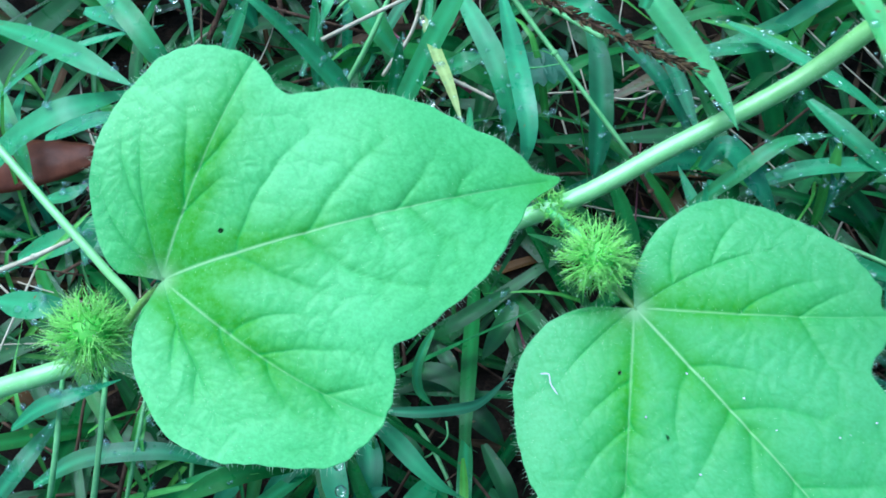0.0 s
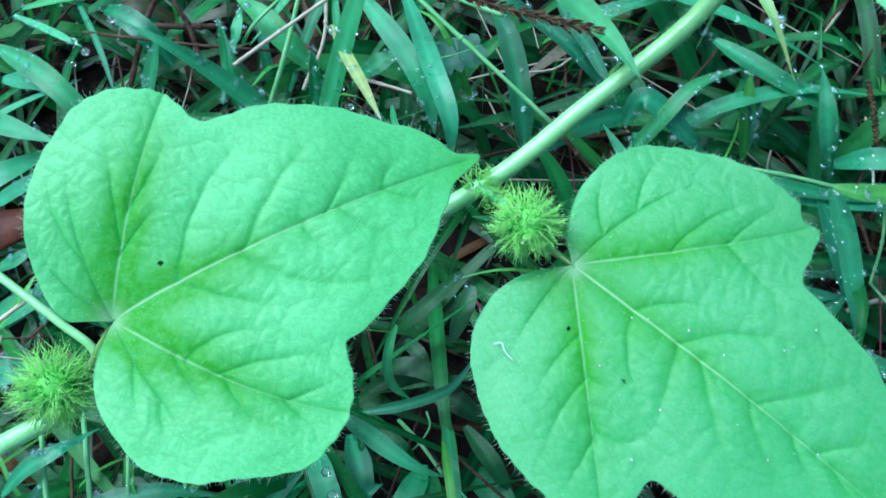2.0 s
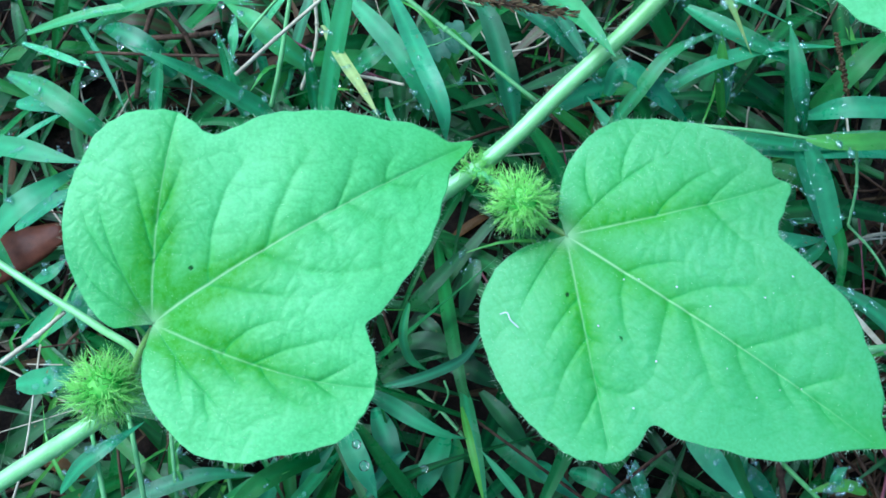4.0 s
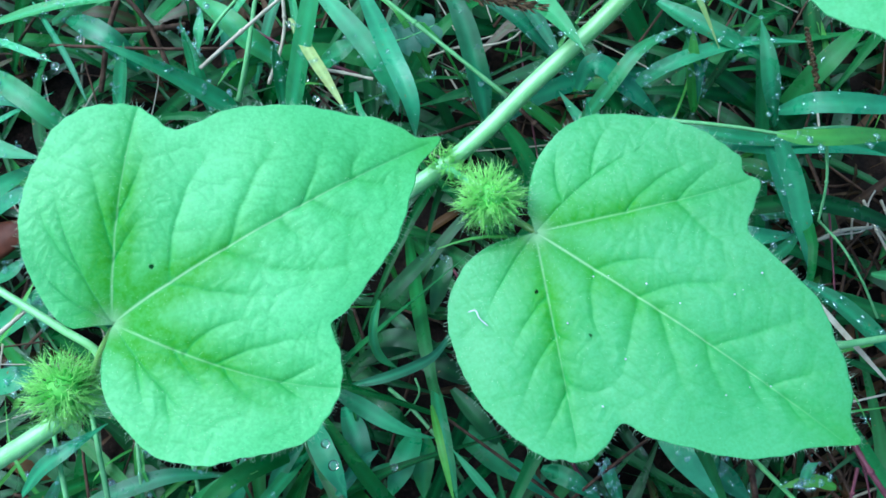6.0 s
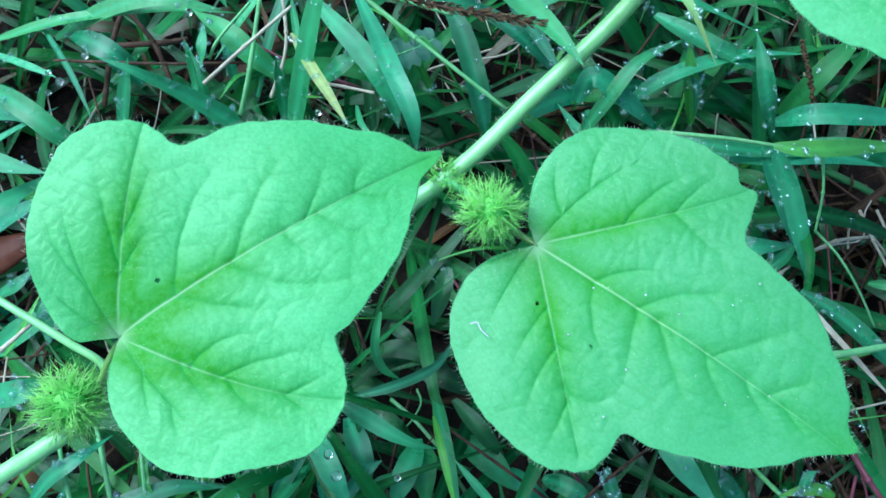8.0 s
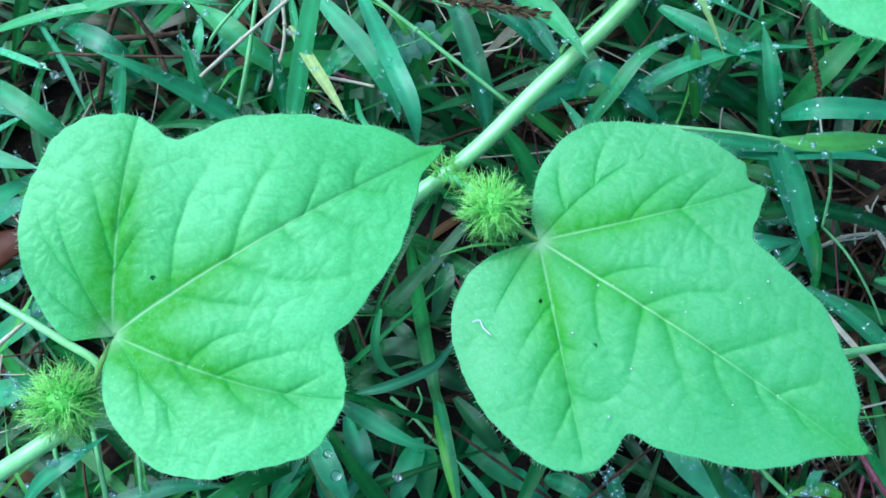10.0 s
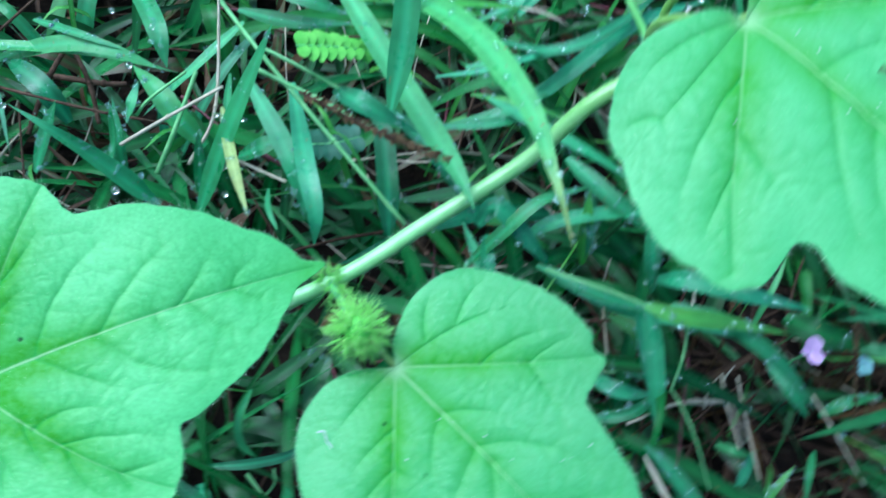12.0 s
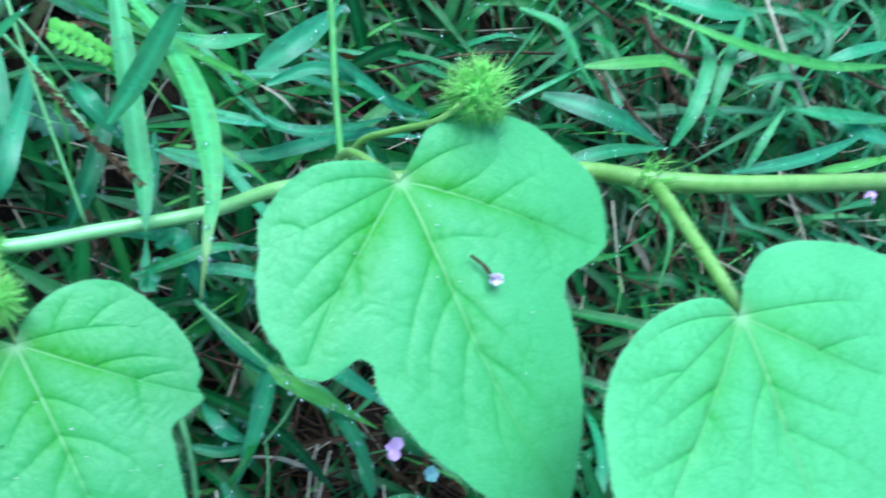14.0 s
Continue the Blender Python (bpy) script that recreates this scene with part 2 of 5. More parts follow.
# ---- building tools ----
def link_mesh(name, verts, faces, mat, parent=None, label="", smooth=True, floats=None, uvs=None):
    me = bpy.data.meshes.new(name)
    me.from_pydata([tuple(v) for v in verts], [], [tuple(f) for f in faces])
    me.materials.append(mat)
    if smooth:
        me.polygons.foreach_set("use_smooth", [True] * len(me.polygons))
    for key, values in (floats or {}).items():
        at = me.attributes.new(key, "FLOAT", "POINT")
        at.data.foreach_set("value", np.asarray(values, dtype=np.float32))
    if uvs is not None:
        layer = me.uv_layers.new(name="UVMap")
        idx = np.zeros(len(me.loops), dtype=np.int32)
        me.loops.foreach_get("vertex_index", idx)
        layer.data.foreach_set("uv", np.asarray(uvs, dtype=np.float32)[idx].ravel())
    me.update()
    ob = new(name, me)
    if parent is not None:
        ob.parent = parent
    if label:
        ob["label"] = label
    return ob


def thing(name, label, category, at=(0, 0, 0), group="", kind=""):
    ob = new(name)
    ob.empty_display_size = 0.01
    ob.location = at
    bpy.context.view_layer.update()
    return tagged(ob, label, category, group, kind)


def under(ob, parent):
    """Parent with the place kept."""
    ob.parent = parent
    ob.matrix_parent_inverse = Matrix.Translation(-parent.location)
    return ob


class Soup:
    """Collects verts, faces, float layers and uvs of one mesh."""

    def __init__(self):
        self.v, self.f, self.mid, self.uv = [], [], [], []

    def add(self, v, f, mid=None, uv=None):
        k = len(self.v)
        self.v += [tuple(p) for p in v]
        self.f += [tuple(i + k for i in q) for q in f]
        self.mid += list(mid) if mid is not None else [0.0] * len(v)
        self.uv += list(uv) if uv is not None else [(0.5, 0.5)] * len(v)

    def link(self, name, mat, parent=None, label=""):
        ob = link_mesh(name, self.v, self.f, mat, None, label, True, {"mid": self.mid}, self.uv)
        if parent is not None:
            under(ob, parent)
        return ob


def curve_points(pts, n):
    """A Catmull-Rom curve through the points, in n steps."""
    p = [np.array(q, float) for q in pts]
    p = [2 * p[0] - p[1]] + p + [2 * p[-1] - p[-2]]
    out = []
    segs = len(p) - 3
    for k in range(n):
        s = k / (n - 1) * segs
        i = min(int(s), segs - 1)
        t = s - i
        a, b, c, d = p[i:i + 4]
        out.append(0.5 * (2 * b + (c - a) * t + (2 * a - 5 * b + 4 * c - d) * t * t + (3 * b - a - 3 * c + d) * t ** 3))
    return np.array(out)


def tube(pts, radius, n=24, sides=8, end=1.0, wobble=0.0, rng=random):
    """Verts and faces of a tapered tube through the points (metres)."""
    c = curve_points(pts, n)
    tan = np.gradient(c, axis=0)
    tan /= np.linalg.norm(tan, axis=1)[:, None] + 1e-12
    ref = np.array([0.13, 0.31, 0.94])
    v, f = [], []
    for i in range(n):
        s = np.cross(tan[i], ref)
        s /= np.linalg.norm(s) + 1e-12
        u = np.cross(s, tan[i])
        r = radius * (1 + (end - 1) * i / (n - 1)) * (1 + wobble * (rng.random() - 0.5))
        for k in range(sides):
            a = 2 * math.pi * k / sides
            v.append(c[i] + r * (math.cos(a) * s + math.sin(a) * u))
    for i in range(n - 1):
        for k in range(sides):
            a, b = i * sides + k, i * sides + (k + 1) % sides
            f.append((a, b, b + sides, a + sides))
    f.append(tuple(range(sides))[::-1])
    f.append(tuple(range((n - 1) * sides, n * sides)))
    return v, f


def spike(a, b, r):
    """A thin three-sided hair from a to b."""
    a, b = np.array(a, float), np.array(b, float)
    d = b - a
    s = np.cross(d, (0.3, 0.5, 0.81))
    s = s / (np.linalg.norm(s) + 1e-12) * r
    u = np.cross(d, s)
    u = u / (np.linalg.norm(u) + 1e-12) * r
    return [a + s, a - 0.5 * s + 0.87 * u, a - 0.5 * s - 0.87 * u, b], [(0, 1, 3), (1, 2, 3), (2, 0, 3)]


def ribbon(pts, width, n=12, roll=0.0, fold=0.25, ends=(0.7, 1.0), point=0.45, wave=0.0, rng=random, power=1.7):
    """A grass blade through the points (metres): a folded, pointed strip, with its midrib layer and uvs."""
    c = curve_points(pts, n)
    tan = np.gradient(c, axis=0)
    tan /= np.linalg.norm(tan, axis=1)[:, None] + 1e-12
    v, f, mid, uv = [], [], [], []
    ph = rng.random() * 6
    for i in range(n):
        s = i / (n - 1)
        side = np.cross(tan[i], (0, 0, 1))
        if np.linalg.norm(side) < 0.08:
            side = np.array((1.0, 0, 0))
        side /= np.linalg.norm(side)
        up = np.cross(side, tan[i])
        a = radians(roll) + wave * math.sin(ph + 5 * s)
        side, up = math.cos(a) * side + math.sin(a) * up, math.cos(a) * up - math.sin(a) * side
        w = 0.5 * width * (ends[0] + (1 - ends[0]) * math.sin(0.5 * math.pi * min(1, s / 0.3)))
        if s > 1 - point:
            q = (s - (1 - point)) / point
            w *= max(0.02, (1 - q ** power))
        for k, m in ((-1, 0), (-0.5, 0), (-0.09, 0.55), (0.09, 0.55), (0.5, 0), (1, 0)):
            v.append(c[i] + side * w * k + up * (abs(k) - 0.35) * w * fold)
            mid.append(m * (1 - 0.8 * s))
            uv.append((0.5 + 0.5 * k, s * 4))
    for i in range(n - 1):
        for k in range(5):
            a = i * 6 + k
            f.append((a, a + 1, a + 7, a + 6))
    return v, f, mid, uv


def ball(centre, r, flat=1.0, seg=8, rings=6):
    v, f = [], []
    c = np.array(centre, float)
    for i in range(rings + 1):
        th = math.pi * i / rings
        for k in range(seg):
            ph = 2 * math.pi * k / seg
            v.append(c + r * np.array((math.sin(th) * math.cos(ph), math.sin(th) * math.sin(ph), flat * math.cos(th))))
    for i in range(rings):
        for k in range(seg):
            a, b = i * seg + k, i * seg + (k + 1) % seg
            f.append((a, a + seg, b + seg, b))
    return v, f


def mm(*pts):
    return [np.array(p, float) * MM for p in pts]


# ---- ground ----
def ground():
    """One sheet of soil, finely uneven near the plants and reaching the horizon."""
    near = np.arange(-0.3, 0.601, 0.0075)
    far = [-400, -120, -40, -12, -4, -1.6, -0.8, -0.5]
    xs = np.array(far + list(near) + [0.8, 1.2, 2, 5, 14, 45, 130, 400])
    ys = xs.copy()
    v = []
    for y in ys:
        for x in xs:
            d = max(abs(x - 0.1), abs(y - 0.1))
            z = 0.012 * noise.noise(Vector((x * 14, y * 14, 0.3))) + 0.005 * noise.noise(Vector((x * 60, y * 60, 2.1)))
            v.append((x, y, z if d < 1 else 0.0))
    n = len(xs)
    f = [(j * n + i, j * n + i + 1, (j + 1) * n + i + 1, (j + 1) * n + i) for j in range(n - 1) for i in range(n - 1)]
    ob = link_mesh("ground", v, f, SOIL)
    return tagged(ob, "wet soil under the grass with fine litter, darkened for shade", "ground", kind="structure")


ground()


# ---- the vine ----
def outline(knots, n):
    """Angle and radius (mm) round a lobed leaf, smoothly through (degrees, mm) knots."""
    k = curve_points([(a, r, 0) for a, r in knots], n)
    return k[:, 0], k[:, 1]


def polyline_distance(p, lines, reach=None):
    """Distance of the points p (n, 2) to the nearest of some polylines (within reach, if given), and how far along that one is."""
    best, along = np.full(len(p), 1e9), np.zeros(len(p))
    for line in lines:
        line = np.array(line)
        m = len(line) - 1
        lo, hi = line.min(0), line.max(0)
        pick = slice(None) if reach is None else np.flatnonzero(np.all((p > lo - reach) & (p < hi + reach), axis=1))
        pp = p[pick]
        bb, aa = best[pick], along[pick]
        for i in range(m):
            a, d = line[i], line[i + 1] - line[i]
            t = np.clip(((pp - a) @ d) / (d @ d + 1e-12), 0, 1)
            o = pp - a - t[:, None] * d
            q = np.sqrt(o[:, 0] ** 2 + o[:, 1] ** 2)
            near = q < bb
            bb = np.where(near, q, bb)
            aa = np.where(near, (i + t) / m, aa)
        best[pick], along[pick] = bb, aa
    return best, along


def leaf_veins(ang, rad, mains, sides, rng):
    """Veins of a lobed leaf as polylines in mm, in the leaf's own plane. mains: (angle, bend, reach) from the base, three
    ribs first; sides: (main, how far along it, heading, turn, length)."""
    def edge(a):
        return float(np.interp(a, ang, rad))

    ribs = []
    for a, bend, reach in mains:
        s = np.linspace(0, 1, 17)
        t = np.radians(a + bend * s * s)
        ribs.append(np.stack([np.cos(t) * reach * s, np.sin(t) * reach * s], 1))

    def grow(p, heading, turn, length, steps):
        q, pts = p.copy(), [p.copy()]
        for j in range(steps):
            t = radians(heading + turn * (j + 0.5) / steps + 5 * math.sin(2.1 * j + heading))
            q = q + np.array((math.cos(t), math.sin(t))) * length / steps
            if np.hypot(*q) > 0.975 * edge(math.degrees(math.atan2(q[1], q[0]))):
                break
            pts.append(q.copy())
        return pts

    side = []
    for m, along, heading, turn, length in sides:
        i = along * 16
        k = min(int(i), 15)
        p = ribs[m][k] + (ribs[m][k + 1] - ribs[m][k]) * (i - k)
        pts = grow(p, heading, turn, length, 9)
        if len(pts) > 2:
            side.append(pts)
    cross = []
    for line in side + [list(m[3:]) for m in ribs]:
        line = np.array(line)
        flip = rng.choice((-1, 1))
        for i in range(1, len(line) - 1):
            f = rng.random()
            p = line[i] * (1 - f) + line[i + 1] * f
            d = line[i + 1] - line[i]
            t = math.degrees(math.atan2(d[1], d[0])) + flip * rng.uniform(50, 85)
            pts = grow(p, t, -flip * rng.uniform(10, 45), rng.uniform(4, 8.5), 5)
            if len(pts) > 2:
                cross.append(pts)
                q = np.array(pts[len(pts) // 2])
                twig = grow(q, t + flip * rng.uniform(40, 70), rng.uniform(-30, 30), rng.uniform(2, 4), 3)
                if len(twig) > 1:
                    cross.append(twig)
            flip = -flip
    return ribs[:3], ribs[3:], side, cross


def leaf(vine, base, along, normal, length, rise, droop, side, knots, ribs, twigs, seed, label, fresh, holes=(), tone=0.0, dull_shade=0.0, pale=0.0):
    """A downy three-lobed vine leaf: blade with sunk veins and quilted fields, and a fringe of hairs."""
    rng = random.Random(seed)
    b = np.array(base, float) * MM
    u, n = np.array(along, float), np.array(normal, float)
    n /= np.linalg.norm(n)
    u -= n * (u @ n)
    u /= np.linalg.norm(u)
    w = np.cross(n, u)
    rows, rings = 760, 150
    ang, rad = outline(knots, rows)
    ang = np.maximum.accumulate(ang + np.arange(rows) * 1e-4)
    fine = np.linspace(ang[0], ang[-1], 6000)
    dense = 1.0 + sum(3.5 * np.exp(-((fine - a - 0.5 * bend) / (2.0 + 0.4 * abs(bend))) ** 2) for a, bend, _ in ribs)
    dense = np.cumsum(dense)
    spread = np.interp(np.linspace(dense[0], dense[-1], rows), dense, fine)
    ang, rad = spread, np.interp(spread, ang, rad)
    rad = rad * (1 + 0.003 * np.sin(ang * 1.3) + 0.003 * np.sin(ang * 0.55 + seed))
    mains, basal, sides, cross = leaf_veins(ang, rad, ribs, twigs, rng)
    ring = np.linspace(0.0, 1.0, rings) ** 0.85
    ca, sa = np.cos(np.radians(ang)), np.sin(np.radians(ang))
    px = (ring[:, None] * rad[None, :] * ca[None, :]).ravel()
    py = (ring[:, None] * rad[None, :] * sa[None, :]).ravel()
    p = np.stack([px, py], 1)
    r = np.hypot(px, py)
    edge = np.repeat(ring, rows)
    dm, am = polyline_distance(p, mains)
    d0, _ = polyline_distance(p, mains[:1])
    db, ab = polyline_distance(p, basal)
    ds, as_ = polyline_distance(p, sides, 9.0)
    dc, _ = polyline_distance(p, cross, 4.0)
    db = db + 5 * np.clip(ab - 0.55, 0, 1) ** 2 * 4
    ds = np.minimum(ds, db)
    ds = ds + 2.0 * np.clip(as_ - 0.5, 0, 1) ** 2 * 4
    h = rise * (1 - np.exp(-r / 12)) + droop * np.maximum(0, px / length) ** 3 - side * (py / 40) ** 2
    fade = 1.0 - 0.15 * edge ** 6
    h += fade * (0.60 * (1 - np.exp(-dm / 2.4)) + 0.44 * (1 - np.exp(-ds / 1.6)))
    h -= fade * (0.09 * np.exp(-(ds / 0.35) ** 2) + 0.12 * np.exp(-(dm / 0.5) ** 2))
    h -= fade * 0.10 * np.exp(-(dc / 0.75) ** 2)
    h += 0.16 * np.exp(-(dm / 0.33) ** 2) * np.clip(1.1 - am, 0, 1)
    wob = np.array([noise.noise(Vector((x * 0.05, y * 0.05, seed))) + 0.07 * noise.noise(Vector((x * 0.2, y * 0.2, seed + 5))) for x, y in p])
    h += 0.85 * wob * np.clip(r / 12, 0, 1)
    h += 0.3 * np.clip((edge - 0.8) / 0.2, 0, 1) ** 2 * np.tile(np.sin(np.radians(ang) * 9 + seed), rings)
    rib = 0.95 * np.exp(-(dm / (0.24 * (1.1 - 0.75 * am))) ** 2) * np.clip(1.15 - 0.95 * am, 0, 1) * np.where(d0 <= dm + 1e-6, 1.0, 0.62)
    rib = np.maximum(rib, 0.3 * np.exp(-(db / 0.16) ** 2) * np.clip(0.7 - ab, 0, 1))
    rib = np.maximum(rib, 0.9 * np.exp(-(r / 2.6) ** 2))
    vein = 0.62 * np.exp(-(ds / 0.18) ** 2) * (1 - 0.5 * as_) + 0.25 * np.exp(-(dm / 0.55) ** 2)
    vein = np.maximum(vein, 0.26 * np.exp(-(dc / 0.19) ** 2))
    # deeper green along the main veins, strongest near the base
    green_shade = fresh * 1.5 * np.exp(-(dm / 5.5) ** 1.4) * np.clip(1.3 - r / (0.42 * length), 0, 1) ** 1.1 * np.clip(r / 3, 0, 1)
    # crease shade beside the veins, painted in for a quilted look
    green_shade += 0.30 * np.exp(-(ds / 1.5) ** 1.1) * (1 - 0.4 * as_) + 0.22 * np.exp(-(dm / 2.6) ** 1.2) + 0.10 * np.exp(-(dc / 0.9) ** 2)
    green_shade *= np.clip(0.9 + 0.6 * wob, 0.5, 1)
    green_shade += tone + 0.55 * fresh * np.exp(-((px - length) / 7) ** 2 - (py / 9) ** 2)
    v = b + MM * (px[:, None] * u + py[:, None] * w + h[:, None] * n)
    f = []
    gone = []
    for hx, hy, hr in holes:
        gone.append(np.hypot(px - hx, py - hy) < hr)
    lost = np.any(gone, axis=0) if gone else np.zeros(len(px), bool)
    for j in range(rings - 1):
        for i in range(rows - 1):
            a = j * rows + i
            if lost[a]:
                continue
            f.append((a, a + rows, a + rows + 1, a + 1) if j else (a, a + rows, a + rows + 1))
    # dulling rises to the tip: shade of the drooping end put into colour
    blade = link_mesh("leaf", v, f, LEAF, None, label, True, {"vein": vein, "rib": rib, "green_shade": np.clip(green_shade, 0, 1), "dull_shade": dull_shade * np.clip(0.7 + 0.5 * px / length, 0.4, 1.2), "pale": np.full(len(px), pale)})
    under(blade, vine)
    thick = blade.modifiers.new("thickness", "SOLIDIFY")
    thick.thickness = 0.00022
    thick.offset = -1
    hairs = Soup()
    last = (rings - 1) * rows
    total = 0.0
    for i in range(1, rows - 1):
        pa, pb = v[last + i - 1], v[last + i + 1]
        total += np.linalg.norm(pb - pa) / 2
        while total > 0.0006:
            total -= 0.0006 * rng.uniform(0.5, 1.5)
            t = (pb - pa) / (np.linalg.norm(pb - pa) + 1e-9)
            out = np.cross(t, n)
            q = v[last + i] + t * rng.uniform(-1, 1) * 0.0003
            tip = q + (out + t * rng.uniform(-0.5, 0.5) + n * rng.uniform(-0.5, 0.7)) * rng.uniform(0.6, 1.6) * MM
            hairs.add(*spike(q, tip, 0.035 * MM))
    for _ in range(1500):
        k = rng.randrange(rows * 6, len(v) - 1)
        q = v[k] + n * 0.0001
        tip = q + (n * 0.6 + u * rng.uniform(-1, 1) + w * rng.uniform(-1, 1)) * rng.uniform(0.2, 0.45) * MM
        hairs.add(*spike(q, tip, 0.018 * MM))
    hairs.link("leaf_hair", HAIR, blade, "short pale glandular hairs")
    return blade


def bud(vine, centre, radius, axis, seed, label, shag=1.0):
    """A bud wrapped in three bracts cut into hair-fine threads."""
    rng = random.Random(seed)
    c = np.array(centre, float) * MM
    r = radius * MM
    ax = np.array(axis, float)
    ax /= np.linalg.norm(ax)
    core = Soup()
    cv, cf = ball((0, 0, 0), 0.42 * r, 1.1, 16, 12)
    q = Vector((0, 0, 1)).rotation_difference(Vector(ax))
    core.add([c + np.array(q @ Vector(p)) for p in cv], cf)
    whole = core.link("bud", BUD, vine, label)
    threads, tips, glands = Soup(), Soup(), Soup()
    for _ in range(int(320 / shag)):
        d = np.array([rng.gauss(0, 1) for _ in range(3)])
        d /= np.linalg.norm(d)
        side = np.cross(d, [rng.gauss(0, 1) for _ in range(3)])
        side /= np.linalg.norm(side)
        a = c + d * r * 0.42
        reach = rng.uniform(0.62, 0.98)
        m = c + (d * 0.74 * reach + side * rng.uniform(0.03, 0.16)) * r
        e = c + (d * reach + side * rng.uniform(0.05, 0.32) * shag) * r
        threads.add(*tube([a, m, e], 0.175 * shag * MM, 6, 4, 0.45))
        for s in (0.5, 0.75, 0.95):
            base = a + (m - a) * min(1, s * 2) if s < 0.5 else m + (e - m) * (2 * s - 1)
            for _ in range(2 if s > 0.6 else 1):
                o = np.array([rng.gauss(0, 1) for _ in range(3)])
                o = o / np.linalg.norm(o) + d * 1.3
                tip = base + o * rng.uniform(0.10, 0.22) * r * shag
                (tips if s > 0.6 else threads).add(*spike(base, tip, 0.1 * shag * MM))
                if rng.random() < 0.2:
                    glands.add(*ball(tip, 0.1 * MM, 1, 5, 3))
    threads.link("bract_thread", BRACT, whole, "fresh green thread-like bract")
    tips.link("bract_tip", BRACT, whole, "pale tips of the bract threads")
    glands.link("gland", HAIR, whole, "tiny pale gland tips")
    return whole


def hairy_tube(name, vine, pts, radius, mat, n, hairs_per_mm, length, end=1.0, label="", seed=1, sides=14):
    rng = random.Random(seed)
    s = Soup()
    pts = mm(*pts)
    s.add(*tube(pts, radius * MM, n, sides, end, 0.008, rng))
    ob = s.link(name, mat, vine, label)
    c = curve_points(pts, n * 3)
    fuzz = Soup()
    for i in range(len(c) - 1):
        d = c[i + 1] - c[i]
        seg = np.linalg.norm(d)
        want = seg / MM * hairs_per_mm
        for _ in range(int(want) + (rng.random() < want % 1)):
            o = np.cross(d, [rng.gauss(0, 1) for _ in range(3)])
            o /= np.linalg.norm(o) + 1e-12
            r = radius * MM * (1 + (end - 1) * i / len(c))
            a = c[i] + d * rng.random() + o * r * 0.97
            fuzz.add(*spike(a, a + (o + 0.3 * d / seg * rng.gauss(0, 1)) * length * MM * rng.uniform(0.5, 1.3), 0.03 * MM))
    if fuzz.v:
        fuzz.link("stem_hair", HAIR, ob, "fine pale hairs")
    return ob


def bract_tuft(vine, at, size, seed):
    """Thread-like stipules at a node."""
    rng = random.Random(seed)
    s = Soup()
    c = np.array(at, float) * MM
    for _ in range(46):
        d = np.array([rng.gauss(0, 1), rng.gauss(0, 1), abs(rng.gauss(0, 0.7)) + 0.1])
        d /= np.linalg.norm(d)
        a = c + d * 2.2 * MM
        e = c + d * size * MM * rng.uniform(0.6, 1.0) + np.array([0, 0, 0.3 * size * MM * rng.random()])
        turn = np.cross(d, [rng.gauss(0, 1) for _ in range(3)]) * 0.35 * size * MM
        e = e + turn * 0.8
        s.add(*tube([a, a + (e - a) * 0.4 - turn * 0.5, a + (e - a) * 0.75 - turn * 0.2, e], 0.16 * MM, 8, 4, 0.25))
        for k in range(6):
            b = a + (e - a) * (0.3 + 0.12 * k)
            o = np.array([rng.gauss(0, 1) for _ in range(3)])
            s.add(*spike(b, b + o / np.linalg.norm(o) * 1.1 * MM, 0.04 * MM))
    return s.link("stipule", BRACT, vine, "thread-like green stipules")


def gland_dots(vine, pts, radius, count):
    """Small dark glands along a stalk."""
    rng = random.Random(6)
    c = curve_points(mm(*pts), 200)
    s = Soup()
    for _ in range(count):
        i = rng.randrange(2, 196)
        t = c[i + 1] - c[i]
        o = np.cross(t, [rng.gauss(0, 1) for _ in range(3)])
        o = o / np.linalg.norm(o) * radius * MM
        s.add(*ball(c[i] + o * 1.05, rng.uniform(0.08, 0.17) * MM, 1, 6, 4))
    return s.link("gland_dot", BROWN, vine, "dark sticky glands")


vine = thing("passion_vine", "trailing downy green passion vine with lobed leaves and mossy buds", "vine")

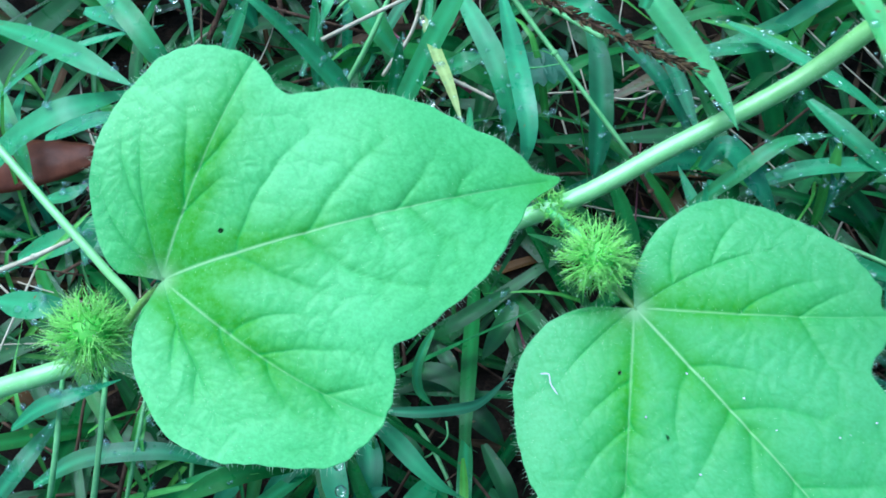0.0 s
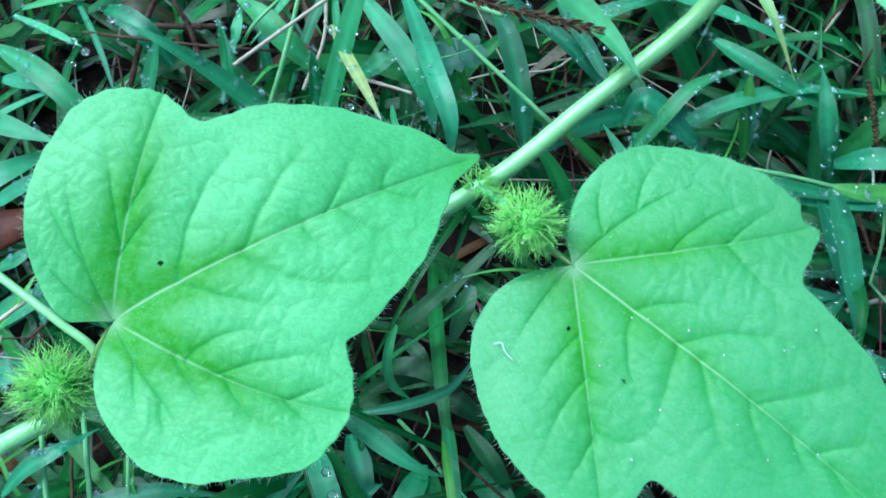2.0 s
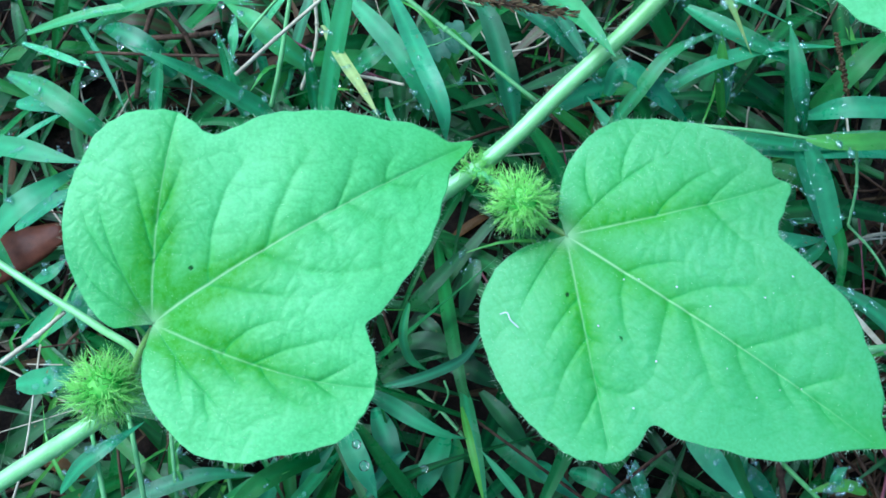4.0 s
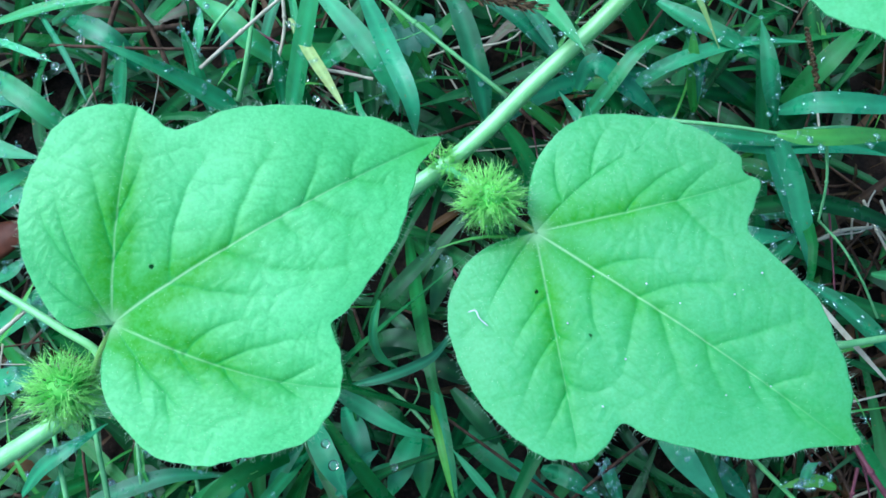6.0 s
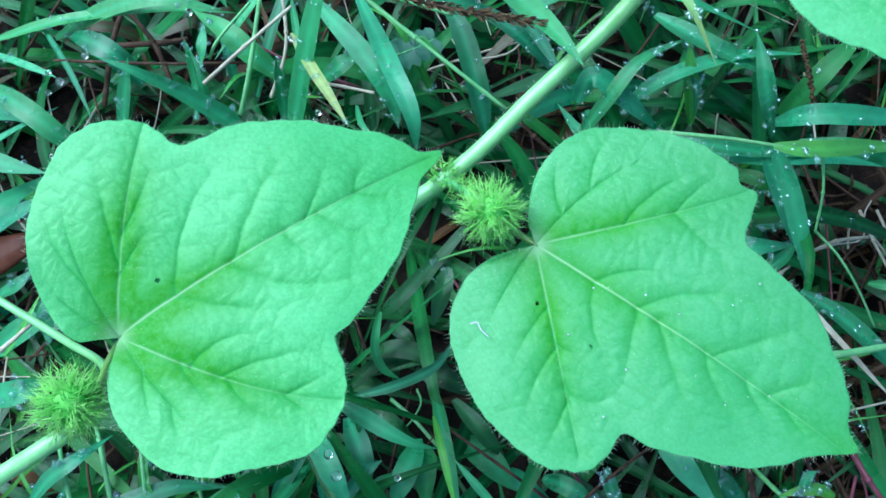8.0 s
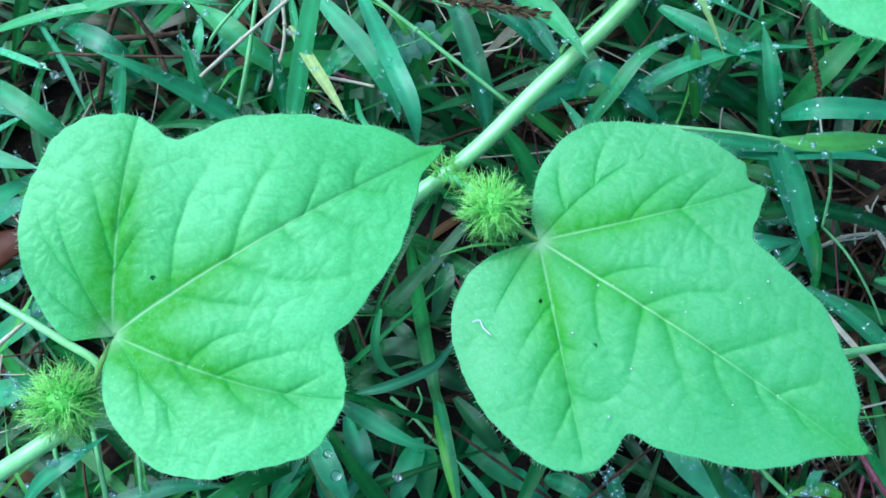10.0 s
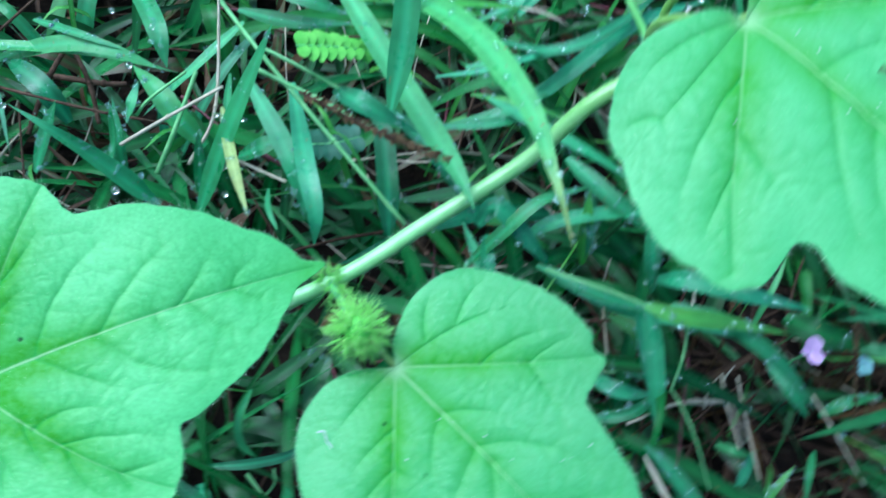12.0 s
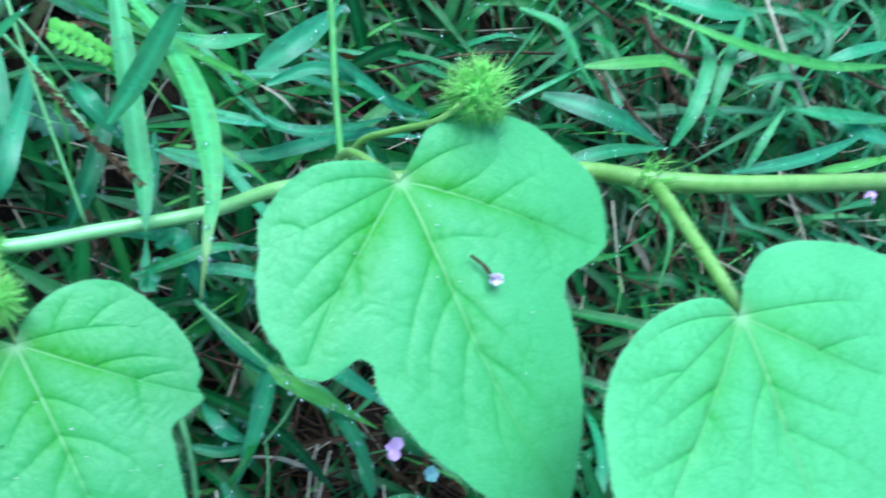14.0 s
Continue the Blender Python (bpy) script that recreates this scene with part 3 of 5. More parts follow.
leaf(vine, (-47.8, 46.2, 109.5), (0.966, 0.255, -0.044), (0.079, -0.129, 0.989), 70.6, 6.4, -9.0, 0.0, [
    (-123, 5.6), (-120, 10.2), (-113, 15.4), (-104, 20.5), (-97, 25.6), (-89, 29.4), (-82, 32.5), (-75, 34.9), (-71, 36.6),
    (-63, 41.4), (-58, 43.5), (-52, 44.5), (-47, 44.7), (-42, 44.4), (-37, 42.9), (-31, 41.2), (-27, 44.0), (-22, 47.5),
    (-16, 52.8), (-10, 57.9), (-5, 61.7), (-1, 65.5), (2, 72.9), (4, 68.7), (9, 65.1), (14, 60.1), (21, 54.5),
    (27, 50.0), (34, 44.9), (39, 40.6), (43, 38.0), (46, 38.0), (51, 39.8), (57, 41.1), (63, 40.9), (71, 39.8),
    (78, 37.2), (83, 34.4), (93, 29.5), (102, 24.8), (112, 19.6), (125, 14.2), (144, 9.5), (162, 6.2)],
    [(3, -1, 69.5), (58, -3, 41.0), (-53, 7, 44.0), (91, -13, 34.2), (123, -18, 19.7), (-79, 4, 29.8)],
    [(0, 0.19, 66, -40, 26), (0, 0.37, 49, -23, 23), (0, 0.59, 36, 15, 14), (0, 0.75, 67, -68, 9), (0, 0.36, -62, 63, 30), (0, 0.53, -89, 56, 8), (0, 0.63, -67, 45, 15), (0, 0.76, -50, 39, 10), (0, 0.19, -44, 11, 20), (1, 0.31, 77, -3, 20), (1, 0.46, 33, 15, 14), (1, 0.27, 33, -10, 10), (2, 0.49, -2, -29, 21), (2, 0.36, 26, -58, 14), (2, 0.78, -4, 1, 8), (2, 0.53, -90, 53, 16), (2, 0.31, -90, 33, 14), (2, 0.76, -74, 27, 7), (5, 0.29, -111, 15, 10), (5, 0.59, -121, 45, 7), (3, 0.29, 111, -38, 17)], 97, "broad mint-green three-lobed leaf with a tiny hole", 1, ((11.7, 4.8, 0.42), ), 0)
leaf(vine, (34.8, 44.6, 98.0), (0.621, -0.783, 0.031), (-0.099, -0.040, 0.994), 71.6, -0.1, -3.0, 0.0, [
    (-130, 4.8), (-128, 9.6), (-121, 15.1), (-116, 17.6), (-109, 21.2), (-99, 25.3), (-87, 29.7), (-77, 34.0), (-67, 38.4),
    (-60, 41.4), (-54, 44.3), (-49, 44.9), (-45, 46.0), (-41, 45.1), (-36, 42.8), (-32, 41.2), (-28, 45.0), (-22, 50.3),
    (-16, 56.4), (-10, 62.2), (-4, 66.3), (0, 72.3), (2, 69.4), (6, 66.7), (10, 63.7), (14, 60.1), (19, 56.1),
    (22, 52.9), (27, 47.1), (33, 41.9), (37, 41.9), (43, 44.0), (47, 45.7), (50, 43.1), (55, 43.2), (62, 40.8),
    (70, 37.9), (79, 34.1), (89, 30.5), (99, 27.3), (107, 23.8), (115, 19.4), (124, 14.3), (131, 9.6), (142, 3.9)],
    [(1, -2, 70.3), (46, 2, 43.7), (-45, 0, 42.5), (82, -13, 32.9), (-91, 7, 21.0), (-127, 7, 15.3)],
    [(0, 0.2, 60, -38, 14), (0, 0.34, 61, -55, 26), (0, 0.58, 52, -3, 20), (0, 0.76, 57, -20, 14), (1, 0.66, -19, 15, 13), (1, 0.42, 89, -42, 21), (1, 0.66, 87, -25, 12), (0, 0.2, -73, 54, 18), (0, 0.34, -68, -1, 17), (0, 0.41, -44, 9, 19), (0, 0.56, -53, 50, 17), (0, 0.69, -46, 43, 10), (0, 0.81, -30, 25, 8), (2, 0.42, -59, 103, 8), (2, 0.68, -29, 122, 13), (2, 0.31, -98, 21, 13), (2, 0.51, -96, 30, 15), (2, 0.76, -79, -5, 10), (3, 0.49, 127, -43, 12), (3, 0.25, 150, -42, 12)], 98, "flat mint-green three-lobed leaf with specks and pinholes", 0.55, ((7.0, -9.9, 0.36), (20.5, -11.3, 0.33), ), 0.12, 0.75)
leaf(vine, (102.3, 89.7, 153.4), (0.515, -0.857, 0.015), (-0.080, -0.030, 0.996), 89.7, 5.4, -6.0, 4.0, [
    (-144, 3.3), (-128, 9.4), (-120, 13.4), (-113, 18.6), (-104, 25.0), (-95, 30.7), (-88, 35.0), (-82, 37.7), (-77, 39.0),
    (-71, 42.9), (-63, 47.3), (-58, 49.5), (-53, 50.6), (-49, 52.5), (-45, 52.3), (-41, 50.5), (-38, 47.1), (-35, 44.7),
    (-31, 45.3), (-29, 49.9), (-24, 55.3), (-17, 62.2), (-11, 68.4), (-5, 75.9), (-1, 84.8), (2, 91.3), (5, 86.5),
    (9, 81.0), (14, 74.1), (21, 65.9), (26, 60.1), (34, 52.1), (38, 47.9), (44, 47.3), (51, 51.2), (58, 56.6),
    (63, 57.3), (70, 57.5), (79, 55.5), (84, 50.9), (91, 45.4), (100, 38.7), (106, 33.9), (115, 26.1), (125, 18.8),
    (136, 12.5)],
    [(0, 7, 82.0), (57, 1, 53.0), (-51, 4, 49.5), (107, -15, 30.2), (-76, -2, 37.1), (-105, 16, 29.0)],
    [(0, 0.2, 92, -37, 21), (0, 0.33, 31, -8, 30), (0, 0.53, 42, -32, 32), (0, 0.23, -45, 19, 33), (0, 0.36, -58, 57, 30), (0, 0.47, -38, 40, 31), (0, 0.62, -21, 30, 22), (2, 0.27, -79, 27, 29), (2, 0.49, -10, 1, 13), (2, 0.64, -68, 7, 14), (1, 0.41, 109, -10, 21), (1, 0.63, 30, -57, 15), (1, 0.2, 91, 31, 18), (4, 0.75, -144, 74, 8)], 99, "raised three-lobed green leaf carrying a fallen flower", 0.5, (), 0.06, 0.5, 0.2)
leaf(vine, (168.7, 64.6, 193.3), (0.614, -0.789, 0.015), (-0.050, -0.020, 0.999), 71.0, 2.4, -6.0, 0.0, [
    (-142, 6.0), (-126, 14.0), (-115, 21.7), (-106, 30.5), (-100, 36.3), (-94, 41.1), (-89, 44.1), (-83, 47.5), (-78, 50.5), (-74, 53.6),
    (-69, 56.7), (-63, 57.7), (-57, 54.4), (-49, 48.8), (-42, 46.2), (-30, 51.4), (-18, 59.0), (-8, 67.7), (1, 76.6),
    (10, 75.0), (19, 69.5), (28, 62.8), (34, 55.6), (38, 50.5), (46, 55.5), (54, 65.8), (61, 67.1), (75, 58.3),
    (87, 44.6), (97, 33.0), (114, 21.9), (134, 12.5), (148, 6.0)],
    [(-11, 2, 70), (42, 4, 39.7), (-60, -2, 52), (75, -6, 42.3), (-83, 2, 43.0), (-111, 15, 35.3)],
    [(0, 0.22, 39, 16, 25), (0, 0.36, 46, -12, 28), (0, 0.19, -68, 48, 27), (0, 0.29, -49, 37, 16), (1, 0.53, 84, -17, 21), (2, 0.49, 20, -56, 11), (2, 0.37, -96, 18, 20), (2, 0.66, -95, -3, 17), (4, 0.53, -110, 19, 15)], 100, "pale green lobed leaf on a long hairy stalk", 0.35, (), 0.03, 0.1, 0.55)

STEM_LINE = [(-106.3, 26.6, 82.0), (-84.0, 33.1, 84.0), (-72.2, 36.6, 85.0), (-30.9, 51.9, 82.0), (21.5, 70.3, 82.5), (46.6, 81.0, 90.0), (70.0, 90.9, 99.0), (84.1, 97.4, 113.0), (98.7, 102.2, 119.5)]
hairy_tube("stem", vine, STEM_LINE, 1.95, MAIN_STEM, 160, 12, 1.1, 1.0, "thick pale green hairy stem", 11, 16)
hairy_tube("stem", vine, [(98.7, 102.2, 119.5), (126.0, 108.0, 132.0), (156.2, 115.0, 147.0), (169.4, 111.0, 162.0), (192.7, 114.9, 169.0), (243.4, 130.3, 178.0), (299.9, 148.9, 184.0)], 2.6, OLDSTEM, 90, 9, 0.9, 1.0, "thick yellow-green hairy stem", 12, 16)
bud(vine, (-64.8, 40.5, 95.0), 8.4, (0.2, 0.3, 0.9), 21, "green bud wrapped in mossy bracts beside the stem")
bud(vine, (27.5, 52.3, 104.0), 7.2, (0.4, -0.2, 0.9), 22, "green bud wrapped in mossy bracts beside a leaf")
bud(vine, (114.1, 113.2, 165.0), 8.2, (0.5, 0.6, 0.6), 23, "green bud in mossy bracts on an arching stalk", 1.5)
hairy_tube("petiole", vine, [(-67.7, 39.5, 86.0), (-60.5, 42.0, 92.0), (-53.9, 44.5, 101.0), (-48.9, 45.9, 107.5)], 1.10, OLDSTEM, 30, 5, 0.7, 0.55, "short hairy leaf stalk", 31, 10)
hairy_tube("petiole", vine, [(22.0, 69.5, 84.0), (27.2, 59.8, 90.0), (31.7, 50.0, 95.0), (35.7, 44.6, 96.3)], 1.10, OLDSTEM, 30, 5, 0.7, 0.55, "short hairy leaf stalk", 32, 10)
hairy_tube("petiole", vine, [(96.3, 104.9, 120.0), (95.5, 104.6, 132.0), (97.9, 96.1, 146.0), (103.3, 90.5, 151.8)], 1.40, OLDSTEM, 30, 8, 0.7, 0.6, "hairy leaf stalk", 33, 10)
hairy_tube("petiole", vine, [(169.8, 110.8, 162.0), (169.4, 100.9, 170.0), (169.4, 81.9, 183.0), (172.1, 66.2, 192.0)], 1.95, OLDSTEM, 30, 9, 0.7, 0.8, "long hairy leaf stalk with dark glands", 34, 10)
hairy_tube("tendril", vine, [(-90.2, 81.1, 100.0), (-75.1, 64.9, 96.0), (-64.8, 54.1, 93.0), (-58.8, 46.5, 90.0), (-65.4, 38.8, 86.0)], 0.80, STEM, 30, 1, 0.4, 1.2, "straight pale green tendril", 35, 10)
hairy_tube("tendril", vine, [(71.4, 158.4, 150.0), (80.9, 141.1, 140.0), (88.9, 125.4, 130.0), (96.6, 109.8, 122.0), (99.1, 104.2, 120.0)], 0.80, TENDRIL, 30, 1, 0.4, 1.1, "straight bright green tendril", 36, 10)
hairy_tube("peduncle", vine, [(98.5, 105.3, 121.0), (98.7, 109.2, 132.0), (102.6, 107.7, 145.0), (107.3, 106.0, 158.0), (110.5, 109.1, 164.0)], 0.95, OLDSTEM, 30, 2, 0.5, 0.9, "arching flower stalk", 37, 10)
hairy_tube("peduncle", vine, [(-71.1, 36.8, 86.0), (-68.1, 38.5, 90.0), (-64.9, 40.2, 95.0)], 1.00, STALK, 30, 2, 0.5, 0.9, "short flower stalk", 38, 10)
hairy_tube("peduncle", vine, [(22.0, 69.5, 84.0), (25.0, 60.5, 95.0), (27.4, 52.8, 103.0)], 1.00, STALK, 30, 2, 0.5, 0.9, "short flower stalk", 39, 10)
bract_tuft(vine, (22.1, 69.9, 84.0), 5.6, 41)
bract_tuft(vine, (24.4, 62.2, 92.0), 4.6, 44)
bract_tuft(vine, (169.0, 110.4, 163.0), 8.5, 42)
bract_tuft(vine, (-67.8, 38.9, 86.0), 4.0, 43)
gland_dots(vine, [(169.4, 100.9, 170.0), (169.4, 81.9, 183.0), (170.4, 65.7, 193.5)], 1.85, 110)


# ---- grass, each plant with its blades ----
DEW = []


def blade(plant, pts, width, mat, roll, point=0.5, power=1.7):
    s = Soup()
    v, f, mid, uv = ribbon(mm(*pts), width * MM, 6 * len(pts), roll, random.uniform(0.06, 0.24), (0.35, 1), point, 0.10, random, power)
    s.add(v, f, mid, uv)
    ob = s.link("blade", mat, plant)
    if width > 2:
        DEW.extend([(v, width)] * 2)
    return ob


def culm(plant, pts, radius, mat):
    s = Soup()
    s.add(*tube(mm(*pts), radius * MM, 20, 8, 0.8, 0.12))
    return s.link("culm", mat, plant, "pale jointed culm")


def stalk(name, label, category, mat, radius, pts, end):
    s = Soup()
    p = mm(*pts)
    s.add(*tube(p, radius * MM, 26, 8, end, 0.25))
    for q in p[1:-1]:
        s.add(*ball(q, radius * 1.35 * MM, 1.0, 8, 6))
    return tagged(s.link(name, mat), label, category)


def seed_head(pts):
    """A dead brown grass spike: an axis with overlapping scales and a few awns."""
    rng = random.Random(3)
    p = mm(*pts)
    whole = thing("dead_grass_spike", "dead brown bristly grass seed head lying over blades", "seed head", p[0])
    s = Soup()
    s.add(*tube(p, 0.45 * MM, 30, 6, 0.6, 0.2, rng))
    s.link("axis", BROWN, whole)
    c = curve_points(p, 110)
    scales, awns = Soup(), Soup()
    for i in range(2, 108):
        t = c[i + 1] - c[i]
        t /= np.linalg.norm(t)
        for _ in range(2):
            o = np.cross(t, [rng.gauss(0, 1) for _ in range(3)])
            o /= np.linalg.norm(o)
            a = c[i] + o * 0.35 * MM
            e = a + (t * 1.0 + o * rng.uniform(0.2, 0.7)) * rng.uniform(1.4, 2.3) * MM
            scales.add(*ribbon([a, 0.5 * (a + e) + o * 0.25 * MM, e], 0.75 * MM, 4, rng.uniform(0, 180), 0.6, (0.5, 1), 0.7))
        if i % 6 == 0:
            awns.add(*spike(c[i], c[i] + (t + o * 0.7) * 4 * MM, 0.05 * MM))
    for k in range(3):
        awns.add(*spike(c[-1], c[-1] + (t + np.array((0.1 * k, 0.05 * k - 0.1, 0.05))) * rng.uniform(6, 12) * MM, 0.07 * MM))
    scales.link("scale", SEEDHEAD, whole)
    awns.link("awn", STRAW, whole, "thin pale awns")


def seed_stalk(pts):
    """A brown dotted seed stalk standing in the grass."""
    rng = random.Random(4)
    p = mm(*pts)
    whole = thing("seed_stalk", "brown beaded seed stalk standing in the grass", "seed head", p[0])
    s = Soup()
    s.add(*tube(p, 0.35 * MM, 16, 6, 0.7))
    s.link("axis", BROWN, whole)
    beads = Soup()
    for q in curve_points(p, 46):
        for _ in range(2):
            d = np.array([rng.gauss(0, 1) for _ in range(3)])
            beads.add(*ball(q + d / np.linalg.norm(d) * 0.6 * MM, rng.uniform(0.35, 0.6) * MM, 1.2, 6, 4))
    beads.link("seed", SEEDHEAD, whole)


def dead_leaf(pts, width):
    """A curled dead leaf on the soil."""
    p = mm(*pts)
    c = curve_points(p, 26)
    v, f = [], []
    for i in range(26):
        s = i / 25
        t = c[min(25, i + 1)] - c[max(0, i - 1)]
        side = np.cross(t, (0, 0, 1))
        side /= np.linalg.norm(side)
        w = width * MM * 0.5 * max(0.05, math.sin(math.pi * min(1, 0.12 + 0.8 * s)) ** 0.7)
        for k in range(11):
            q = k / 5 - 1
            bend = 0.35 * w * (1 - q * q) + 0.0006 * noise.noise(Vector((s * 9, q * 4, 1)))
            v.append(c[i] + side * w * q + np.array((0, 0, bend)))
    for i in range(25):
        for k in range(10):
            a = i * 11 + k
            f.append((a, a + 1, a + 12, a + 11))
    ob = link_mesh("dead_leaf", v, f, DEADLEAF)
    ob.modifiers.new("thickness", "SOLIDIFY").thickness = 0.0003
    tagged(ob, "curled reddish-brown dead leaf lying among grass", "dead leaf")


def compound_leaf(pts, pairs, reach, mat, label):
    """A feathery leaf: a midrib with paired oval leaflets."""
    rng = random.Random(8)
    p = mm(*pts)
    whole = thing("feathery_leaf", label, "leaf", p[0])
    s = Soup()
    s.add(*tube(p, 0.3 * MM, 16, 6, 0.6))
    s.link("midrib", STALK, whole)
    c = curve_points(p, pairs + 1)
    for i in range(pairs):
        t = c[i + 1] - c[i]
        t /= np.linalg.norm(t)
        side = np.cross(t, (0, 0, 1))
        for sign in (-1, 1):
            ln = reach * MM * (0.75 + 0.25 * math.sin(math.pi * (i + 1) / (pairs + 1))) * rng.uniform(0.92, 1.05)
            a = c[i] + t * 0.3 * MM
            e = a + side * sign * ln + t * ln * 0.1 + np.array((0, 0, rng.uniform(-0.6, 0.5) * MM))
            m = 0.5 * (a + e) + np.array((0, 0, 0.4 * MM))
            leaflet = Soup()
            leaflet.add(*ribbon([a, m, e], 3.5 * MM, 10, rng.uniform(-12, 12), 0.1, (0.45, 1), 0.4))
            leaflet.link("leaflet", mat, whole)


def petal(whole, name, at, d, ln, width, mat, roll=0):
    s = Soup()
    a = np.array(at, float) * MM
    d = np.array(d, float)
    d /= np.linalg.norm(d)
    s.add(*ribbon([a, a + d * ln * 0.5 * MM + np.array((0, 0, 0.3 * MM)), a + d * ln * MM], width * MM, 9, roll, 0.35, (0.45, 1), 0.35))
    return s.link(name, mat, whole)


def pink_flower(at):
    whole = thing("pink_flower", "small pink pea flower on a thin stalk", "flower", np.array(at) * MM)
    x, y, z = at
    petal(whole, "standard_petal", at, (0.2, 0.6, 0.5), 5.0, 4.6, PETAL, 20)
    petal(whole, "keel_petal", at, (0.3, -1, 0.2), 4.6, 4.2, PETAL, -20)
    petal(whole, "wing_petal", at, (-1, 0.1, 0.2), 3.4, 2.6, PETAL, 15)
    s = Soup()
    s.add(*tube(mm((x, y, z), (x + 2, y + 1, z * 0.5), (x + 3, y + 2, 0)), 0.4 * MM, 10, 6))
    s.link("flower_stalk", STALK, whole)


def blue_flower(at):
    whole = thing("blue_flower", "tiny pale blue flower low in the grass", "flower", np.array(at) * MM)
    x, y, z = at
    for a in (20, 92, 164, 236, 308):
        petal(whole, "petal", at, (math.cos(radians(a)), math.sin(radians(a)), 0.5), 3.6, 3.4, BLUE, 0)
    s = Soup()
    s.add(*tube(mm((x, y, z), (x + 1, y + 2, z * 0.5), (x + 2, y + 3, 0)), 0.35 * MM, 10, 6))
    s.link("flower_stalk", STALK, whole)


def fallen_flower(a, b, c):
    """A withered flower dropped on a leaf: a brown tube and a crumpled lilac corolla."""
    whole = thing("fallen_flower", "withered lilac flower with a brown tube lying on a leaf", "flower", np.array(b) * MM)
    s = Soup()
    s.add(*tube(mm(a, b, c), 0.42 * MM, 14, 8, 1.2, 0.3))
    s.link("flower_tube", BROWN, whole)
    rng = random.Random(2)
    for k in range(7):
        ang = 2 * math.pi * k / 7
        petal(whole, "petal", c, (math.cos(ang), math.sin(ang) - 0.3, rng.uniform(0.2, 1.0)), rng.uniform(1.6, 2.6), 1.5, PALE, rng.uniform(-50, 50))
    s = Soup()
    s.add(*ball(np.array(c) * MM + np.array((1.2, 0.8, 0.6)) * MM, 0.4 * MM, 1, 8, 6))
    s.link("flower_eye", MAROON, whole, "dark purple eye")


def speck_thread(pts):
    s = Soup()
    s.add(*tube(mm(*pts), 0.13 * MM, 20, 5, 0.7))
    tagged(s.link("thread", PALE), "tiny white thread lying on a leaf", "thread")


def big_drop(at, r):
    s = Soup()
    s.add(*ball(np.array(at) * MM, r * MM, 0.85, 20, 14))
    tagged(s.link("dewdrop", WATER), "large clear dewdrop resting on a grass blade", "dewdrop", "large dewdrops")


def dust(name, label, spots, rng):
    """Tiny pale specks lying on a leaf."""
    s = Soup()
    for q in spots:
        s.add(*ball(np.array(q) * MM, rng.uniform(0.10, 0.24) * MM, 0.6, 6, 4))
    tagged(s.link(name, PALE), label, "specks", kind="stuff")


p = thing("grass_plant", "pointed blue-green grass blade holding a dewdrop at its tip", "grass", (-0.0161, 0.0957, 0.0), "grass plants")
blade(p, [(-18.6, 95.5, 82.0), (-21.7, 95.9, 90.0), (-28.8, 99.5, 100.0), (-35.3, 102.3, 108.0), (-43.4, 107.2, 112.0)], 5.7, GRASS, -6, 0.75, 1.2)
blade(p, [(-30.4, 109.2, 66.0), (-29.4, 116.0, 76.0), (-29.8, 126.0, 82.0)], 3.7, GRASS, 10, 0.7)
blade(p, [(-31.7, 130.8, 60.0), (-29.1, 133.0, 66.0), (-27.1, 140.1, 66.0)], 3.3, GRASS_LIGHT, 14)
blade(p, [(-11.2, 125.9, 52.0), (-17.7, 131.4, 60.0), (-23.3, 140.1, 62.0), (-30.5, 150.6, 58.0)], 6.9, GRASS, -8)
blade(p, [(-52.1, 141.2, 44.0), (-55.7, 145.9, 54.0), (-62.7, 153.7, 54.0), (-71.6, 163.6, 46.0)], 6.5, GRASS, 10)
blade(p, [(-2.8, 124.9, 46.0), (4.9, 123.5, 54.0), (12.2, 126.8, 54.0)], 6.3, GRASS, 6)
blade(p, [(-33.5, 109.8, 70.0), (-29.8, 114.6, 80.0), (-27.7, 119.0, 92.0)], 3.4, GRASS, 30)
blade(p, [(-57.5, 119.5, 55.0), (-52.2, 126.3, 64.0), (-47.1, 131.9, 72.0)], 4.8, GRASS, 10)
p = thing("grass_plant", "broad upright grass blade with dewdrops along its edge", "grass", (-0.0135, 0.1054, 0.0), "grass plants")
blade(p, [(-13.5, 105.4, 52.0), (-1.6, 117.5, 76.0), (12.9, 134.2, 98.0)], 6.6, GRASS, 12)
blade(p, [(-13.8, 112.3, 50.0), (-11.4, 116.7, 62.0), (-9.8, 118.6, 74.0)], 3.2, GRASS, -20)
blade(p, [(2.8, 139.3, 66.0), (11.8, 116.1, 70.0), (15.8, 104.4, 66.0), (15.8, 98.0, 58.0)], 5.6, GRASS, -10)
blade(p, [(15.1, 139.2, 62.0), (17.7, 108.4, 74.0), (19.3, 93.3, 74.0), (18.3, 86.7, 66.0)], 5.2, GRASS, 8)
p = thing("grass_plant", "yellowing grass blade among green blades", "grass", (-0.0052, 0.1339, 0.0), "grass plants")
blade(p, [(-5.2, 133.9, 60.0), (-1.6, 112.7, 76.0), (1.3, 98.1, 86.0), (4.1, 86.1, 90.0)], 3.0, GRASS_YELLOW, 10)
blade(p, [(6.6, 107.1, 60.0), (6.7, 99.0, 64.0), (9.2, 91.4, 66.0)], 1.6, GRASS, 0)
p = thing("grass_plant", "light green grass blade bending over the vine stem", "grass", (0.0249, 0.1760, 0.0), "grass plants")
